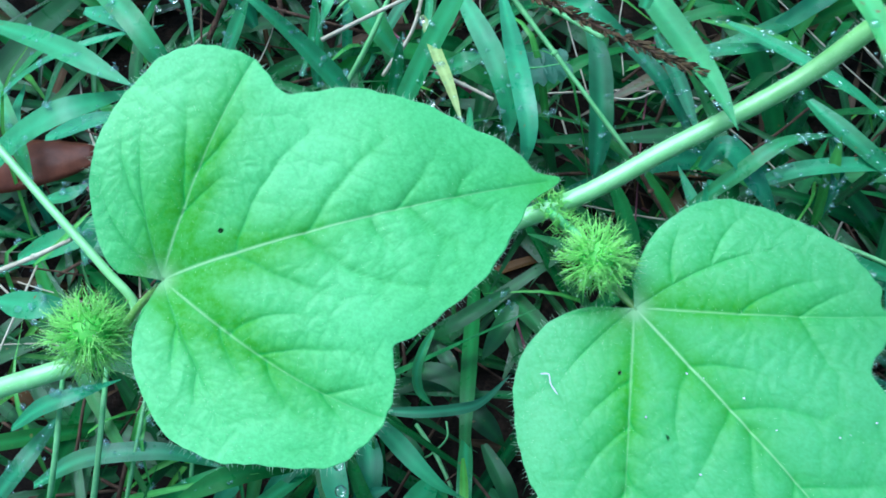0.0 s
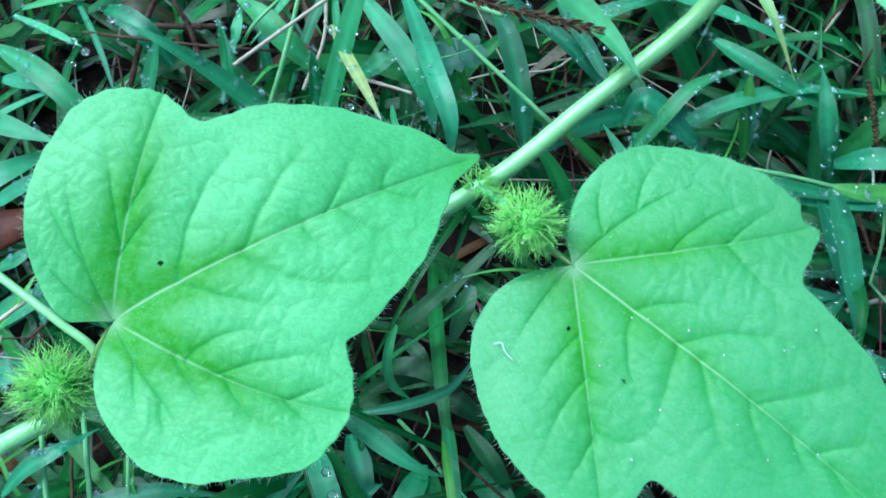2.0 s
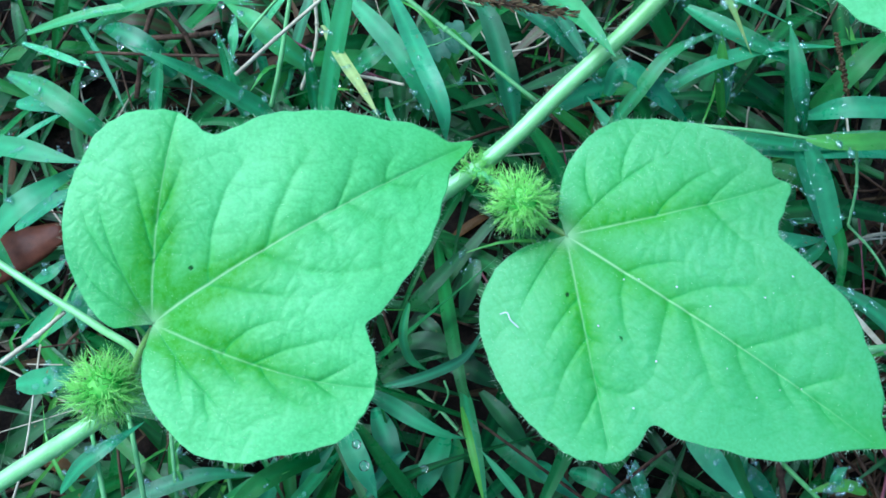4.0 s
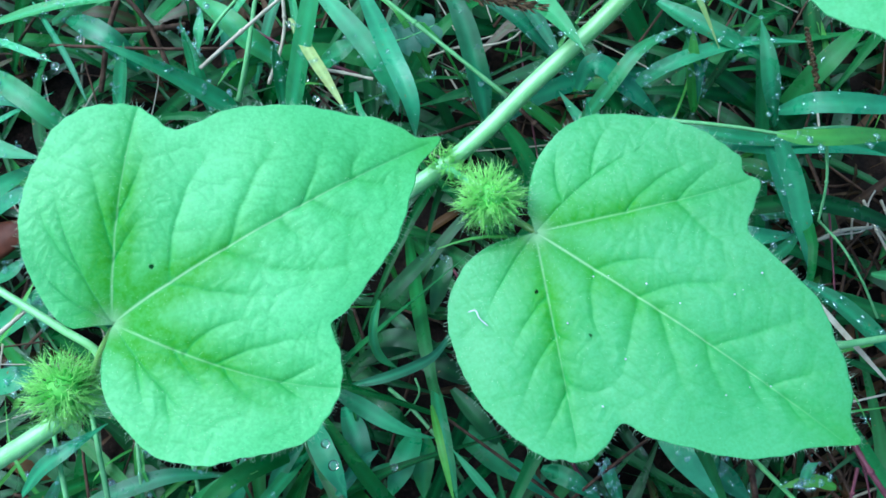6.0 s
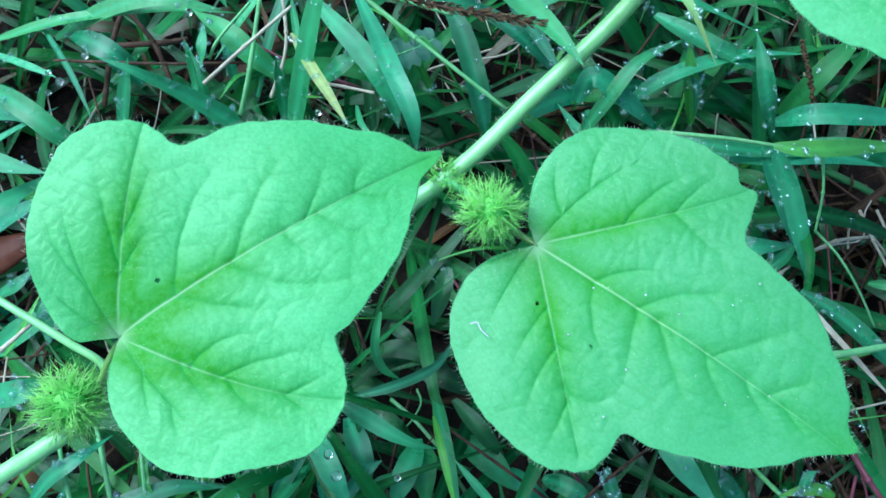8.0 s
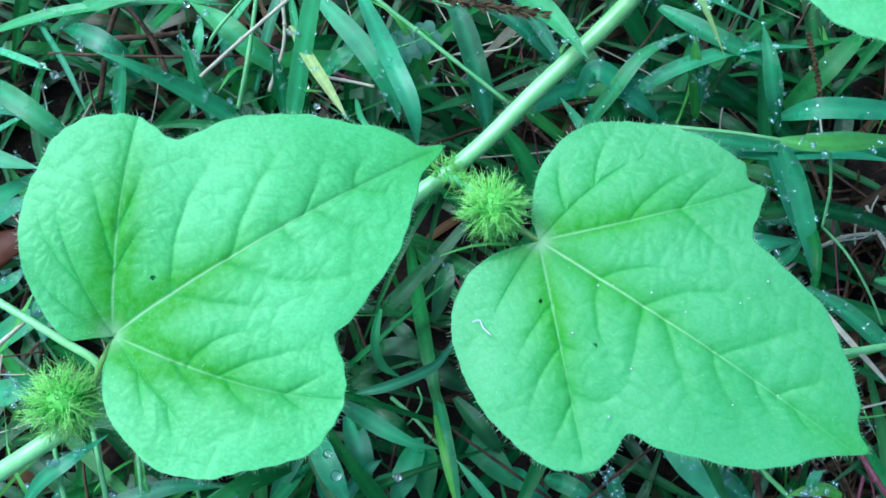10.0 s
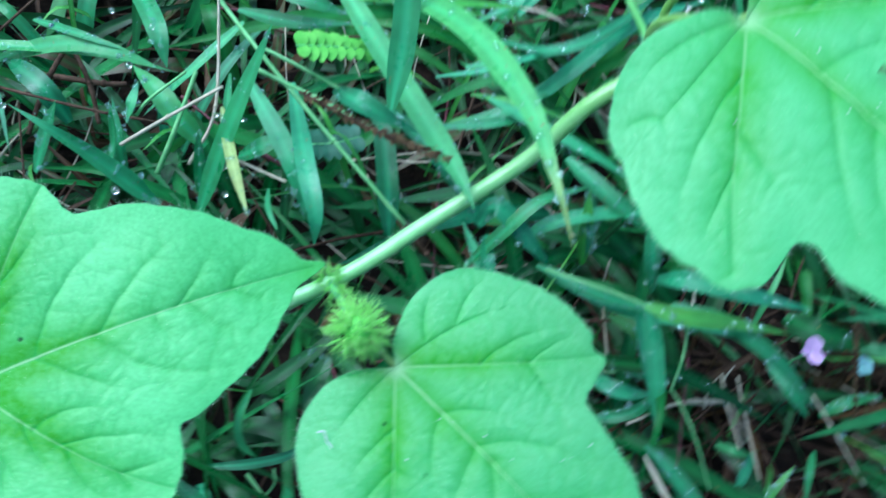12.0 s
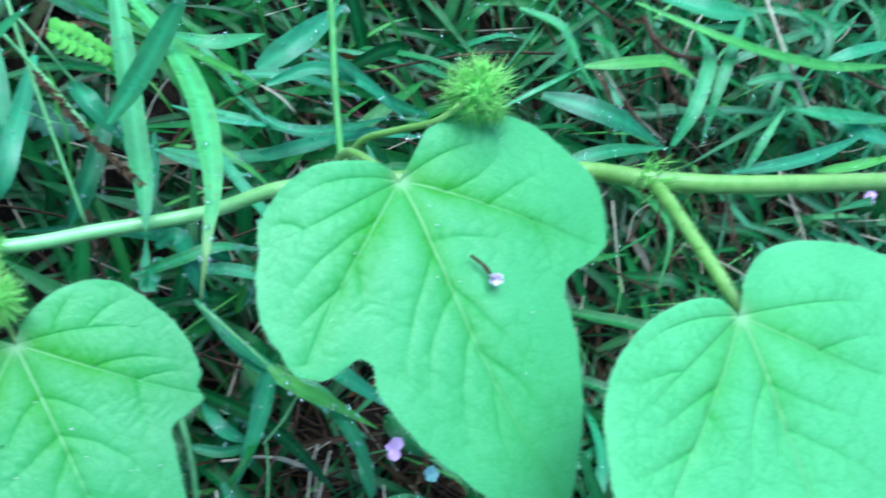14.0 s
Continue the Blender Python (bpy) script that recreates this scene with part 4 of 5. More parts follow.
blade(p, [(24.9, 176.0, 78.0), (37.0, 140.1, 86.0), (48.0, 105.8, 96.0), (53.1, 89.6, 101.0), (56.0, 78.2, 103.0)], 6.4, GRASS_LIGHT, 4)
blade(p, [(54.3, 128.4, 60.0), (57.3, 110.6, 66.0), (59.2, 93.8, 70.0)], 3.5, GRASS, -30)
p = thing("grass_plant", "upright dark grass blade above an arching yellow-tipped blade", "grass", (0.0394, 0.1034, 0.0), "grass plants")
blade(p, [(39.4, 103.4, 106.0), (42.9, 114.2, 116.0), (45.5, 126.2, 126.0), (47.5, 134.9, 136.0)], 6.0, GRASS, 10)
blade(p, [(34.2, 145.4, 102.0), (46.1, 127.9, 115.4), (55.7, 106.6, 130.9), (61.3, 87.7, 139.3), (63.6, 77.4, 141.7), (64.3, 68.5, 143.1), (65.3, 61.6, 142.6), (67.2, 54.1, 138.0)], 6.3, GRASS_TIPPED, -4, 0.62, 0.8)
blade(p, [(34.7, 140.1, 98.0), (50.1, 134.2, 104.0), (67.5, 135.0, 100.0), (77.9, 136.2, 96.0)], 2.9, GRASS_BRIGHT, 12)
blade(p, [(75.3, 136.0, 97.0), (83.7, 137.5, 92.0), (91.6, 137.2, 86.0)], 1.2, STRAW, 0)
p = thing("grass_plant", "long bright grass blade lying across the sward", "grass", (0.0810, 0.0794, 0.0), "grass plants")
culm(p, [(82.6, 79.4, 52.0), (95.9, 69.4, 60.0), (107.3, 61.9, 63.0)], 0.58, CULM)
blade(p, [(105.2, 62.9, 63.0), (110.3, 59.9, 64.0), (118.2, 57.5, 64.0), (128.6, 56.9, 60.0), (149.5, 53.7, 52.0)], 5.1, GRASS_BRIGHT, 8, 0.4)
blade(p, [(101.8, 108.7, 46.0), (99.2, 98.3, 52.0), (97.9, 90.6, 52.0), (96.8, 84.4, 44.0)], 4.1, GRASS, 12, 0.6)
blade(p, [(116.5, 73.2, 40.0), (114.7, 79.4, 50.0), (116.1, 89.2, 54.0), (119.1, 100.1, 52.0)], 5.6, GRASS, -8, 0.6)
blade(p, [(95.2, 114.8, 50.0), (102.1, 102.2, 54.0), (110.0, 93.2, 54.0), (122.1, 86.5, 46.0)], 6.9, GRASS, 10)
blade(p, [(87.4, 78.3, 44.0), (104.6, 66.9, 48.0), (126.7, 60.6, 46.0), (151.6, 52.0, 40.0)], 5.4, GRASS, 15)
blade(p, [(107.4, 65.2, 58.0), (108.7, 53.8, 54.0), (108.5, 40.0, 48.0), (108.9, 29.2, 40.0)], 5.0, GRASS, -12)
blade(p, [(117.8, 77.3, 40.0), (125.5, 72.6, 50.0), (141.8, 66.7, 50.0), (165.0, 63.0, 40.0)], 5.8, GRASS, -10)
p = thing("grass_plant", "green grass blade with a browned edge beside a pale culm", "grass", (0.1013, 0.0276, 0.0), "grass plants")
blade(p, [(101.3, 27.6, 52.0), (106.2, 18.4, 56.0), (112.2, 6.6, 56.0), (125.2, -11.1, 46.0)], 5.8, GRASS, 22)
blade(p, [(98.6, 24.5, 58.0), (102.6, 10.7, 60.0), (111.2, -4.7, 54.0)], 1.5, STRAW, 0)
culm(p, [(96.1, 9.8, 62.0), (101.5, 8.7, 64.0), (120.7, 7.0, 60.0)], 1.00, CULM)
p = thing("grass_plant", "long arching blue-green grass blade over a dead leaf", "grass", (-0.1107, 0.0789, 0.0), "grass plants")
blade(p, [(-110.7, 78.9, 66.0), (-93.9, 85.0, 82.0), (-81.4, 88.4, 90.0), (-73.4, 93.1, 88.0), (-67.4, 101.7, 78.0)], 5.6, GRASS, -12)
blade(p, [(-100.9, 102.7, 52.0), (-86.5, 103.2, 60.0), (-77.9, 106.7, 58.0)], 5.0, GRASS, 10)
p = thing("grass_plant", "pale tipped grass blade glazed with dew", "grass", (-0.1133, 0.1257, 0.0), "grass plants")
blade(p, [(-113.3, 125.7, 70.0), (-95.0, 113.6, 82.0), (-80.1, 103.8, 90.0), (-71.4, 98.1, 92.0), (-63.8, 93.9, 92.0)], 5.4, GRASS, 10)
blade(p, [(-118.0, 112.7, 50.0), (-101.7, 117.1, 62.0), (-86.8, 121.9, 66.0), (-71.5, 130.9, 60.0)], 3.6, GRASS, 20)
blade(p, [(-93.8, 145.6, 60.0), (-79.6, 130.9, 66.0), (-71.2, 120.4, 62.0), (-67.0, 116.1, 50.0)], 6.2, GRASS, -15)
blade(p, [(-130.5, 138.0, 40.0), (-113.2, 108.3, 46.0), (-107.8, 94.7, 40.0)], 4.6, GRASS, 20)
p = thing("grass_plant", "bright grass blades at the foot of the vine", "grass", (-0.1013, 0.0114, 0.0), "grass plants")
blade(p, [(-103.6, 70.8, 50.0), (-91.6, 70.5, 60.0), (-84.0, 72.0, 62.0), (-82.2, 73.3, 58.0)], 7.4, GRASS, 8)
blade(p, [(-82.2, 65.9, 62.0), (-78.5, 68.7, 70.0), (-77.1, 73.8, 72.0)], 4.1, GRASS_LIGHT, -10)
blade(p, [(-91.3, 64.0, 66.0), (-81.9, 67.3, 74.0), (-76.0, 73.2, 76.0)], 1.7, GRASS_BRIGHT, 10)
blade(p, [(-105.2, 59.6, 52.0), (-92.6, 56.2, 60.0), (-86.4, 57.9, 58.0)], 6.4, GRASS, -8)
blade(p, [(-97.3, 83.8, 56.0), (-88.4, 82.6, 62.0), (-83.4, 85.7, 62.0)], 3.7, GRASS, 10)
blade(p, [(-101.3, 11.4, 50.0), (-91.6, 21.7, 56.0), (-87.2, 33.7, 50.0)], 4.2, GRASS, -10)
blade(p, [(-95.3, 29.0, 56.0), (-86.1, 32.3, 64.0), (-78.4, 34.6, 66.0), (-70.9, 39.3, 60.0)], 4.2, GRASS, 15)
culm(p, [(-91.6, 9.5, 40.0), (-83.8, 20.3, 58.0), (-82.2, 39.9, 64.0)], 0.70, CULM)
culm(p, [(-81.2, 9.5, 40.0), (-76.1, 24.3, 54.0), (-75.3, 43.8, 58.0)], 0.75, CULM)
culm(p, [(-77.5, 9.9, 30.0), (-72.8, 26.1, 40.0), (-70.3, 41.4, 44.0)], 0.60, CULM)
culm(p, [(-64.4, 10.5, 22.0), (-61.3, 23.2, 32.0), (-61.3, 40.8, 34.0)], 0.60, CULM)
p = thing("grass_plant", "short broad grass blades below the leaf", "grass", (-0.0974, 0.0186, 0.0), "grass plants")
blade(p, [(-97.4, 18.6, 36.0), (-84.6, 24.5, 40.0), (-66.1, 26.1, 40.0), (-52.5, 22.8, 34.0)], 4.8, GRASS, 12)
blade(p, [(-58.2, 14.7, 20.0), (-51.7, 21.1, 26.0), (-49.4, 28.0, 26.0)], 4.4, GRASS, -10)
blade(p, [(-33.1, 14.9, 16.0), (-27.4, 22.1, 30.0), (-25.5, 33.7, 26.0)], 5.0, GRASS, 10)
blade(p, [(-45.0, 14.6, 22.0), (-40.5, 21.1, 26.0), (-32.6, 26.9, 24.0)], 4.2, GRASS, -20)
p = thing("grass_plant", "broad dark grass blade with dew spots", "grass", (0.0394, 0.0962, 0.0), "grass plants")
blade(p, [(39.4, 96.2, 44.0), (40.0, 107.1, 54.0), (40.1, 125.2, 56.0), (37.6, 137.0, 52.0)], 6.4, GRASS, -8)
blade(p, [(41.8, 132.1, 58.0), (50.2, 115.5, 66.0), (57.6, 105.1, 62.0), (64.2, 96.7, 52.0)], 5.0, GRASS, 14)
blade(p, [(67.2, 92.1, 50.0), (66.1, 82.5, 46.0), (62.3, 101.1, 40.0)], 4.6, GRASS, 10)
blade(p, [(61.1, 86.4, 40.0), (72.1, 90.9, 56.0), (83.2, 97.5, 60.0), (101.6, 104.0, 52.0)], 4.2, GRASS, 10)
p = thing("grass_plant", "overlapping grass blades under the stem", "grass", (0.0651, 0.0950, 0.0), "grass plants")
blade(p, [(65.1, 95.0, 50.0), (70.1, 97.3, 58.0), (79.3, 87.9, 52.0), (87.3, 83.5, 40.0)], 5.6, GRASS, -12)
blade(p, [(55.5, 120.8, 64.0), (69.4, 118.5, 68.0), (88.0, 122.7, 64.0)], 3.4, GRASS, 8)
blade(p, [(71.0, 127.6, 66.0), (82.5, 114.8, 72.0), (97.8, 104.6, 70.0), (117.0, 98.3, 56.0)], 4.6, GRASS, 14)
blade(p, [(97.8, 85.1, 36.0), (96.6, 90.3, 50.0), (97.3, 99.4, 60.0)], 4.2, GRASS_BRIGHT, 10)
blade(p, [(78.2, 91.2, 48.0), (89.1, 93.1, 54.0), (109.9, 93.9, 54.0), (133.8, 93.0, 44.0)], 4.8, GRASS, 18)
p = thing("grass_plant", "bluish grass blades behind the bud", "grass", (0.1559, 0.1855, 0.0), "grass plants")
blade(p, [(155.9, 185.5, 40.0), (130.0, 170.2, 62.0), (103.2, 165.6, 80.0), (88.6, 160.2, 84.0)], 5.4, GRASS, 10)
blade(p, [(76.9, 152.5, 58.0), (92.5, 142.5, 66.0), (109.9, 148.3, 66.0), (134.6, 168.0, 58.0)], 5.2, GRASS, 20)
blade(p, [(84.7, 135.0, 44.0), (100.2, 141.8, 56.0), (122.8, 156.0, 58.0), (153.1, 169.0, 50.0)], 5.0, GRASS, -15)
blade(p, [(83.7, 155.7, 66.0), (97.5, 164.2, 74.0), (116.4, 165.4, 74.0), (136.3, 162.3, 66.0)], 4.6, GRASS, -25)
blade(p, [(67.7, 135.3, 56.0), (83.7, 127.7, 60.0), (98.1, 124.6, 54.0)], 2.6, GRASS_BRIGHT, 10)
p = thing("grass_plant", "grass blades between the leaves", "grass", (0.0811, 0.0822, 0.0), "grass plants")
blade(p, [(81.1, 82.2, 48.0), (92.4, 72.8, 52.0), (107.5, 66.6, 50.0), (127.7, 61.5, 46.0)], 4.4, GRASS, 10)
blade(p, [(116.8, 65.6, 52.0), (130.7, 56.8, 56.0), (144.5, 45.3, 52.0), (156.2, 33.3, 42.0)], 5.2, GRASS, -14)
blade(p, [(108.3, 67.7, 50.0), (109.6, 53.7, 46.0), (109.7, 39.8, 40.0)], 6.0, GRASS, 12)
culm(p, [(85.6, 44.6, 48.0), (91.6, 31.8, 50.0), (97.6, 18.1, 46.0)], 1.00, CULM)
blade(p, [(91.6, 38.4, 36.0), (103.4, 38.5, 40.0), (114.6, 44.8, 36.0)], 3.6, GRASS, -10)
stalk("grass_culm", "thin pale grass culm crossing under the stem", "culm", CULM, 0.65, [(-12.2, 177.5, 72.0), (8.2, 137.8, 80.0), (25.6, 111.1, 78.0), (42.5, 88.1, 72.0)], 0.8)
stalk("twig", "dry brown twig tip below the stem", "twig", BROWN, 0.60, [(42.2, 89.1, 72.0), (47.9, 81.9, 66.0), (52.7, 77.4, 60.0)], 0.6)
stalk("straw", "short dry white straw on the grass", "straw", STRAW, 0.50, [(-27.0, 110.7, 84.0), (-15.8, 118.9, 82.0), (-2.1, 128.1, 80.0)], 0.9)
stalk("straw", "thin dry straw lying in the grass", "straw", STRAW, 0.45, [(-1.8, 115.8, 62.0), (5.1, 109.9, 66.0), (12.0, 105.9, 66.0)], 0.8)
stalk("straw", "thin dry straw standing in the grass", "straw", STRAW, 0.50, [(-15.4, 118.4, 56.0), (-6.1, 130.7, 66.0), (-1.5, 161.5, 84.0)], 0.8)
stalk("straw", "pale straw beside the dead leaf", "straw", STRAW, 0.60, [(-99.0, 60.3, 70.0), (-88.8, 63.7, 72.0), (-80.4, 67.0, 74.0)], 0.8)
stalk("straw", "pale bent straw on the soil", "straw", STRAW, 0.60, [(113.6, 40.0, 30.0), (124.6, 41.2, 32.0), (134.7, 40.2, 30.0)], 0.8)
stalk("runner", "thin maroon grass runner over the soil", "runner", MAROON, 0.45, [(124.5, 53.0, 36.0), (120.8, 39.4, 34.0), (116.3, 21.9, 30.0)], 0.4)
stalk("runner", "thin maroon grass runner over the soil", "runner", MAROON, 0.45, [(102.2, -11.1, 40.0), (102.2, -19.6, 40.0), (101.4, -30.4, 36.0)], 0.4)
stalk("culm", "pale thin culm hanging beside a blade", "culm", CULM, 0.42, [(117.5, 58.3, 60.0), (115.2, 49.4, 56.0), (112.0, 41.5, 50.0)], 0.8)
stalk("grass_culm", "thin green culm with a seed head in the sward", "culm", CULM, 0.60, [(6.7, 130.6, 84.0), (21.9, 120.7, 84.0), (35.3, 109.7, 86.0)], 0.9)
seed_head([(18.1, 119.1, 90.0), (30.2, 107.3, 96.0), (41.7, 98.3, 99.0), (52.4, 91.8, 100.0)])
dead_leaf([(-138.7, 103.6, 24.0), (-116.4, 103.3, 34.0), (-94.4, 105.8, 36.0)], 15.0)
seed_stalk([(133.9, 97.2, 44.0), (130.1, 84.1, 46.0), (128.6, 73.8, 44.0)])
seed_stalk([(174.5, 56.3, 44.0), (173.2, 45.4, 40.0), (172.0, 30.5, 34.0)])
compound_leaf([(38.7, 137.6, 78.0), (27.9, 134.5, 86.0), (18.0, 132.9, 90.0)], 9, 5.5, MIMOSA, "bright green feathery leaf with paired leaflets")
compound_leaf([(13.8, 131.1, 40.0), (24.6, 128.2, 44.0), (34.5, 130.0, 44.0)], 9, 6.0, TEAL, "dark green feathery leaf deep in the grass")
pink_flower((160.7, 50.8, 40.0))
pink_flower((395.7, 222.7, 60.0))
blue_flower((183.2, 47.1, 26.0))
fallen_flower((119.3, 73.7, 161.3), (122.9, 72.0, 161.7), (125.5, 69.4, 161.9))
speck_thread([(17.3, 32.5, 98.0), (18.7, 32.4, 98.1), (19.0, 30.7, 98.1), (20.1, 28.8, 98.2)])
p = thing("grass_plant", "narrow dew-beaded grass blades over brown stems", "grass", (-0.0791, 0.1720, 0.0), "grass plants")
blade(p, [(-79.1, 172.0, 46.0), (-68.4, 143.9, 56.0), (-63.6, 125.1, 58.0)], 1.7, GRASS, 0)
blade(p, [(-85.9, 149.7, 66.0), (-73.5, 137.8, 72.0), (-65.3, 130.2, 74.0)], 2.2, GRASS_LIGHT, 10)
blade(p, [(-94.2, 169.5, 44.0), (-77.9, 165.7, 50.0), (-62.2, 163.1, 52.0), (-39.9, 160.0, 50.0), (-20.3, 156.2, 44.0)], 4.6, GRASS, 12)
blade(p, [(-97.3, 142.3, 50.0), (-81.3, 132.8, 58.0), (-71.3, 122.4, 54.0)], 5.2, GRASS, -12)
p = thing("grass_plant", "light thin grass stems standing in dew", "grass", (-0.0250, 0.1182, 0.0), "grass plants")
culm(p, [(-25.0, 118.2, 52.0), (-18.5, 125.0, 62.0), (-10.5, 139.8, 70.0)], 0.75, CULM)
culm(p, [(-28.4, 131.7, 62.0), (-24.1, 134.1, 66.0), (-13.5, 141.2, 68.0)], 0.50, CULM)
blade(p, [(-3.1, 147.3, 56.0), (-4.1, 131.7, 60.0), (-5.7, 126.7, 54.0)], 2.2, GRASS_LIGHT, 20)
p = thing("grass_plant", "dew-covered blue-green grass blades", "grass", (-0.0752, 0.1646, 0.0), "grass plants")
blade(p, [(-75.2, 164.6, 44.0), (-55.7, 162.1, 54.0), (-39.6, 157.7, 58.0), (-23.3, 151.7, 54.0)], 5.2, GRASS, -10)
blade(p, [(-62.0, 174.3, 50.0), (-46.8, 162.9, 58.0), (-33.7, 156.4, 58.0)], 3.2, GRASS, 10)
blade(p, [(-35.0, 194.3, 44.0), (-24.9, 166.7, 56.0), (-22.0, 153.1, 52.0)], 6.4, GRASS, 12)
blade(p, [(2.6, 158.0, 66.0), (-11.2, 145.7, 64.0), (-28.3, 136.2, 54.0)], 3.4, GRASS_LIGHT, -10)
blade(p, [(-0.6, 174.1, 50.0), (17.3, 163.9, 56.0), (36.3, 165.2, 52.0)], 5.4, GRASS, 10)
blade(p, [(-2.2, 185.7, 58.0), (17.0, 167.5, 66.0), (33.2, 161.4, 62.0)], 6.0, GRASS, -8)
blade(p, [(36.3, 165.4, 66.0), (42.6, 173.5, 72.0), (50.3, 190.4, 70.0)], 6.4, GRASS_LIGHT, 15)
p = thing("grass_plant", "broad deep green grass blade behind a tendril", "grass", (0.0791, 0.1654, 0.0), "grass plants")
blade(p, [(79.1, 165.4, 40.0), (86.7, 168.1, 60.0), (92.6, 175.4, 68.0), (102.6, 200.4, 70.0)], 6.5, GRASS, -10)
blade(p, [(57.2, 139.5, 60.0), (75.8, 138.0, 66.0), (107.2, 150.9, 60.0)], 2.2, GRASS, 15)
blade(p, [(59.9, 133.0, 40.0), (77.4, 132.6, 48.0), (102.0, 144.3, 50.0), (122.6, 159.7, 44.0)], 5.4, GRASS, 10)
stalk("withered_twig", "dead brown stem standing in the grass", "twig", BROWN, 0.90, [(-67.8, 143.7, 34.0), (-60.8, 161.3, 38.0), (-54.0, 175.8, 38.0)], 0.9)
stalk("withered_twig", "dead brown stem leaning in the grass", "twig", BROWN, 0.80, [(-53.9, 171.3, 40.0), (-47.4, 155.6, 42.0), (-45.4, 143.5, 38.0)], 0.9)
stalk("withered_twig", "thin dead stem lying across the grass", "twig", BROWN, 0.45, [(-73.0, 149.9, 54.0), (-41.2, 136.4, 58.0), (-18.1, 130.8, 56.0)], 0.9)
stalk("withered_twig", "dead brown stem on the soil", "twig", BROWN, 1.00, [(-64.8, 168.4, 28.0), (-46.6, 162.8, 30.0), (-39.9, 163.3, 28.0)], 0.9)
p = thing("grass_plant", "narrow grass blade curling round between two leaves", "grass", (0.0166, 0.0652, 0.0), "grass plants")
# shade under the leaves comes from the darkened material of these blades
blade(p, [(16.6, 65.2, 44.0), (5.8, 57.7, 46.0), (-0.5, 55.3, 42.0), (-4.1, 54.4, 36.0)], 3.9, GRASS_MIX_SHADE, 14)
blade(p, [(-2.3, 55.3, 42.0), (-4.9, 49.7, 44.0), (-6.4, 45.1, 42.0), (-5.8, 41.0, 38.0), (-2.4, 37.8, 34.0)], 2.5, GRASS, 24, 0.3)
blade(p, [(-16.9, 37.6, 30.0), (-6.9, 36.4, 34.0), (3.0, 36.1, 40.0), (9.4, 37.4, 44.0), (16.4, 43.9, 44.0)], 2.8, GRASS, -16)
blade(p, [(19.2, 65.5, 30.0), (14.7, 58.2, 30.0), (10.1, 51.2, 26.0)], 5.1, GRASS_MIX_SHADE, 10)
blade(p, [(-10.8, 49.1, 22.0), (-1.5, 48.0, 26.0), (7.0, 42.9, 26.0), (12.0, 38.0, 22.0)], 5.4, GRASS_MIX_SHADE, 12)
blade(p, [(-18.8, 41.6, 18.0), (-9.2, 45.8, 22.0), (-1.0, 45.3, 22.0), (1.9, 41.6, 18.0)], 4.2, GRASS_MIX_SHADE, -8)
blade(p, [(-1.6, 57.3, 18.0), (1.5, 52.1, 20.0), (3.6, 46.2, 18.0)], 4.3, GRASS_MIX_SHADE, 8)
blade(p, [(2.2, 41.6, 22.0), (9.9, 36.1, 24.0), (16.2, 29.7, 20.0)], 6.4, GRASS_MIX_SHADE, 5)
p = thing("grass_plant", "bright pointed grass blade reaching out from under a leaf", "grass", (-0.0178, 0.0332, 0.0), "grass plants")
blade(p, [(-14.3, 27.6, 88.0), (-8.6, 21.6, 92.0), (-4.0, 16.8, 92.0), (0.1, 13.8, 88.0), (4.1, 12.5, 80.0)], 3.6, GRASS_LIGHT, 14, 0.65, 1.3)
blade(p, [(-14.4, 38.1, 22.0), (-10.3, 31.5, 26.0), (-6.2, 26.4, 26.0), (-4.1, 25.9, 22.0)], 4.4, GRASS_MIX_SHADE, -12)
blade(p, [(10.1, 29.1, 30.0), (14.3, 19.7, 34.0), (16.6, 14.6, 32.0), (19.1, 10.8, 28.0)], 5.1, GRASS_MIX_SHADE, 14, 0.6)
culm(p, [(-7.0, 35.5, 20.0), (-2.1, 27.8, 24.0), (2.2, 19.0, 24.0)], 0.63, CULM)
culm(p, [(0.9, 36.0, 22.0), (1.0, 31.5, 24.0), (-2.7, 27.7, 24.0), (-5.6, 26.6, 20.0)], 0.31, CULM)
p = thing("grass_plant", "wet grass blades dotted with large clear drops", "grass", (-0.0281, 0.0309, 0.0), "grass plants")
blade(p, [(-28.1, 30.9, 34.0), (-26.0, 22.3, 40.0), (-24.5, 16.0, 40.0), (-23.3, 8.7, 36.0)], 6.1, GRASS, 4)
blade(p, [(-20.2, 34.3, 20.0), (-18.5, 24.4, 26.0), (-19.4, 16.9, 26.0), (-23.1, 10.5, 20.0)], 6.8, GRASS, 10)
blade(p, [(-26.3, 10.3, 32.0), (-18.7, 15.8, 36.0), (-12.3, 18.3, 36.0)], 3.5, GRASS, -16)
blade(p, [(-20.3, 11.0, 28.0), (-14.4, 12.9, 32.0), (-10.5, 14.9, 30.0)], 3.9, GRASS, 10)
blade(p, [(-2.2, 22.1, 26.0), (-5.8, 15.5, 34.0), (-9.7, 10.7, 34.0), (-14.1, 6.2, 28.0)], 6.6, GRASS, -10)
blade(p, [(-0.2, 19.4, 24.0), (-2.8, 12.0, 30.0), (-5.0, 3.7, 26.0)], 6.0, GRASS, 14)
blade(p, [(6.0, 32.7, 30.0), (5.1, 21.6, 40.0), (4.5, 11.3, 42.0), (3.8, 0.3, 38.0)], 3.8, GRASS, 10)
blade(p, [(4.3, 22.5, 58.0), (4.3, 14.3, 66.0), (4.0, 7.3, 66.0), (3.5, -1.3, 60.0)], 1.9, GRASS_BRIGHT, -14)
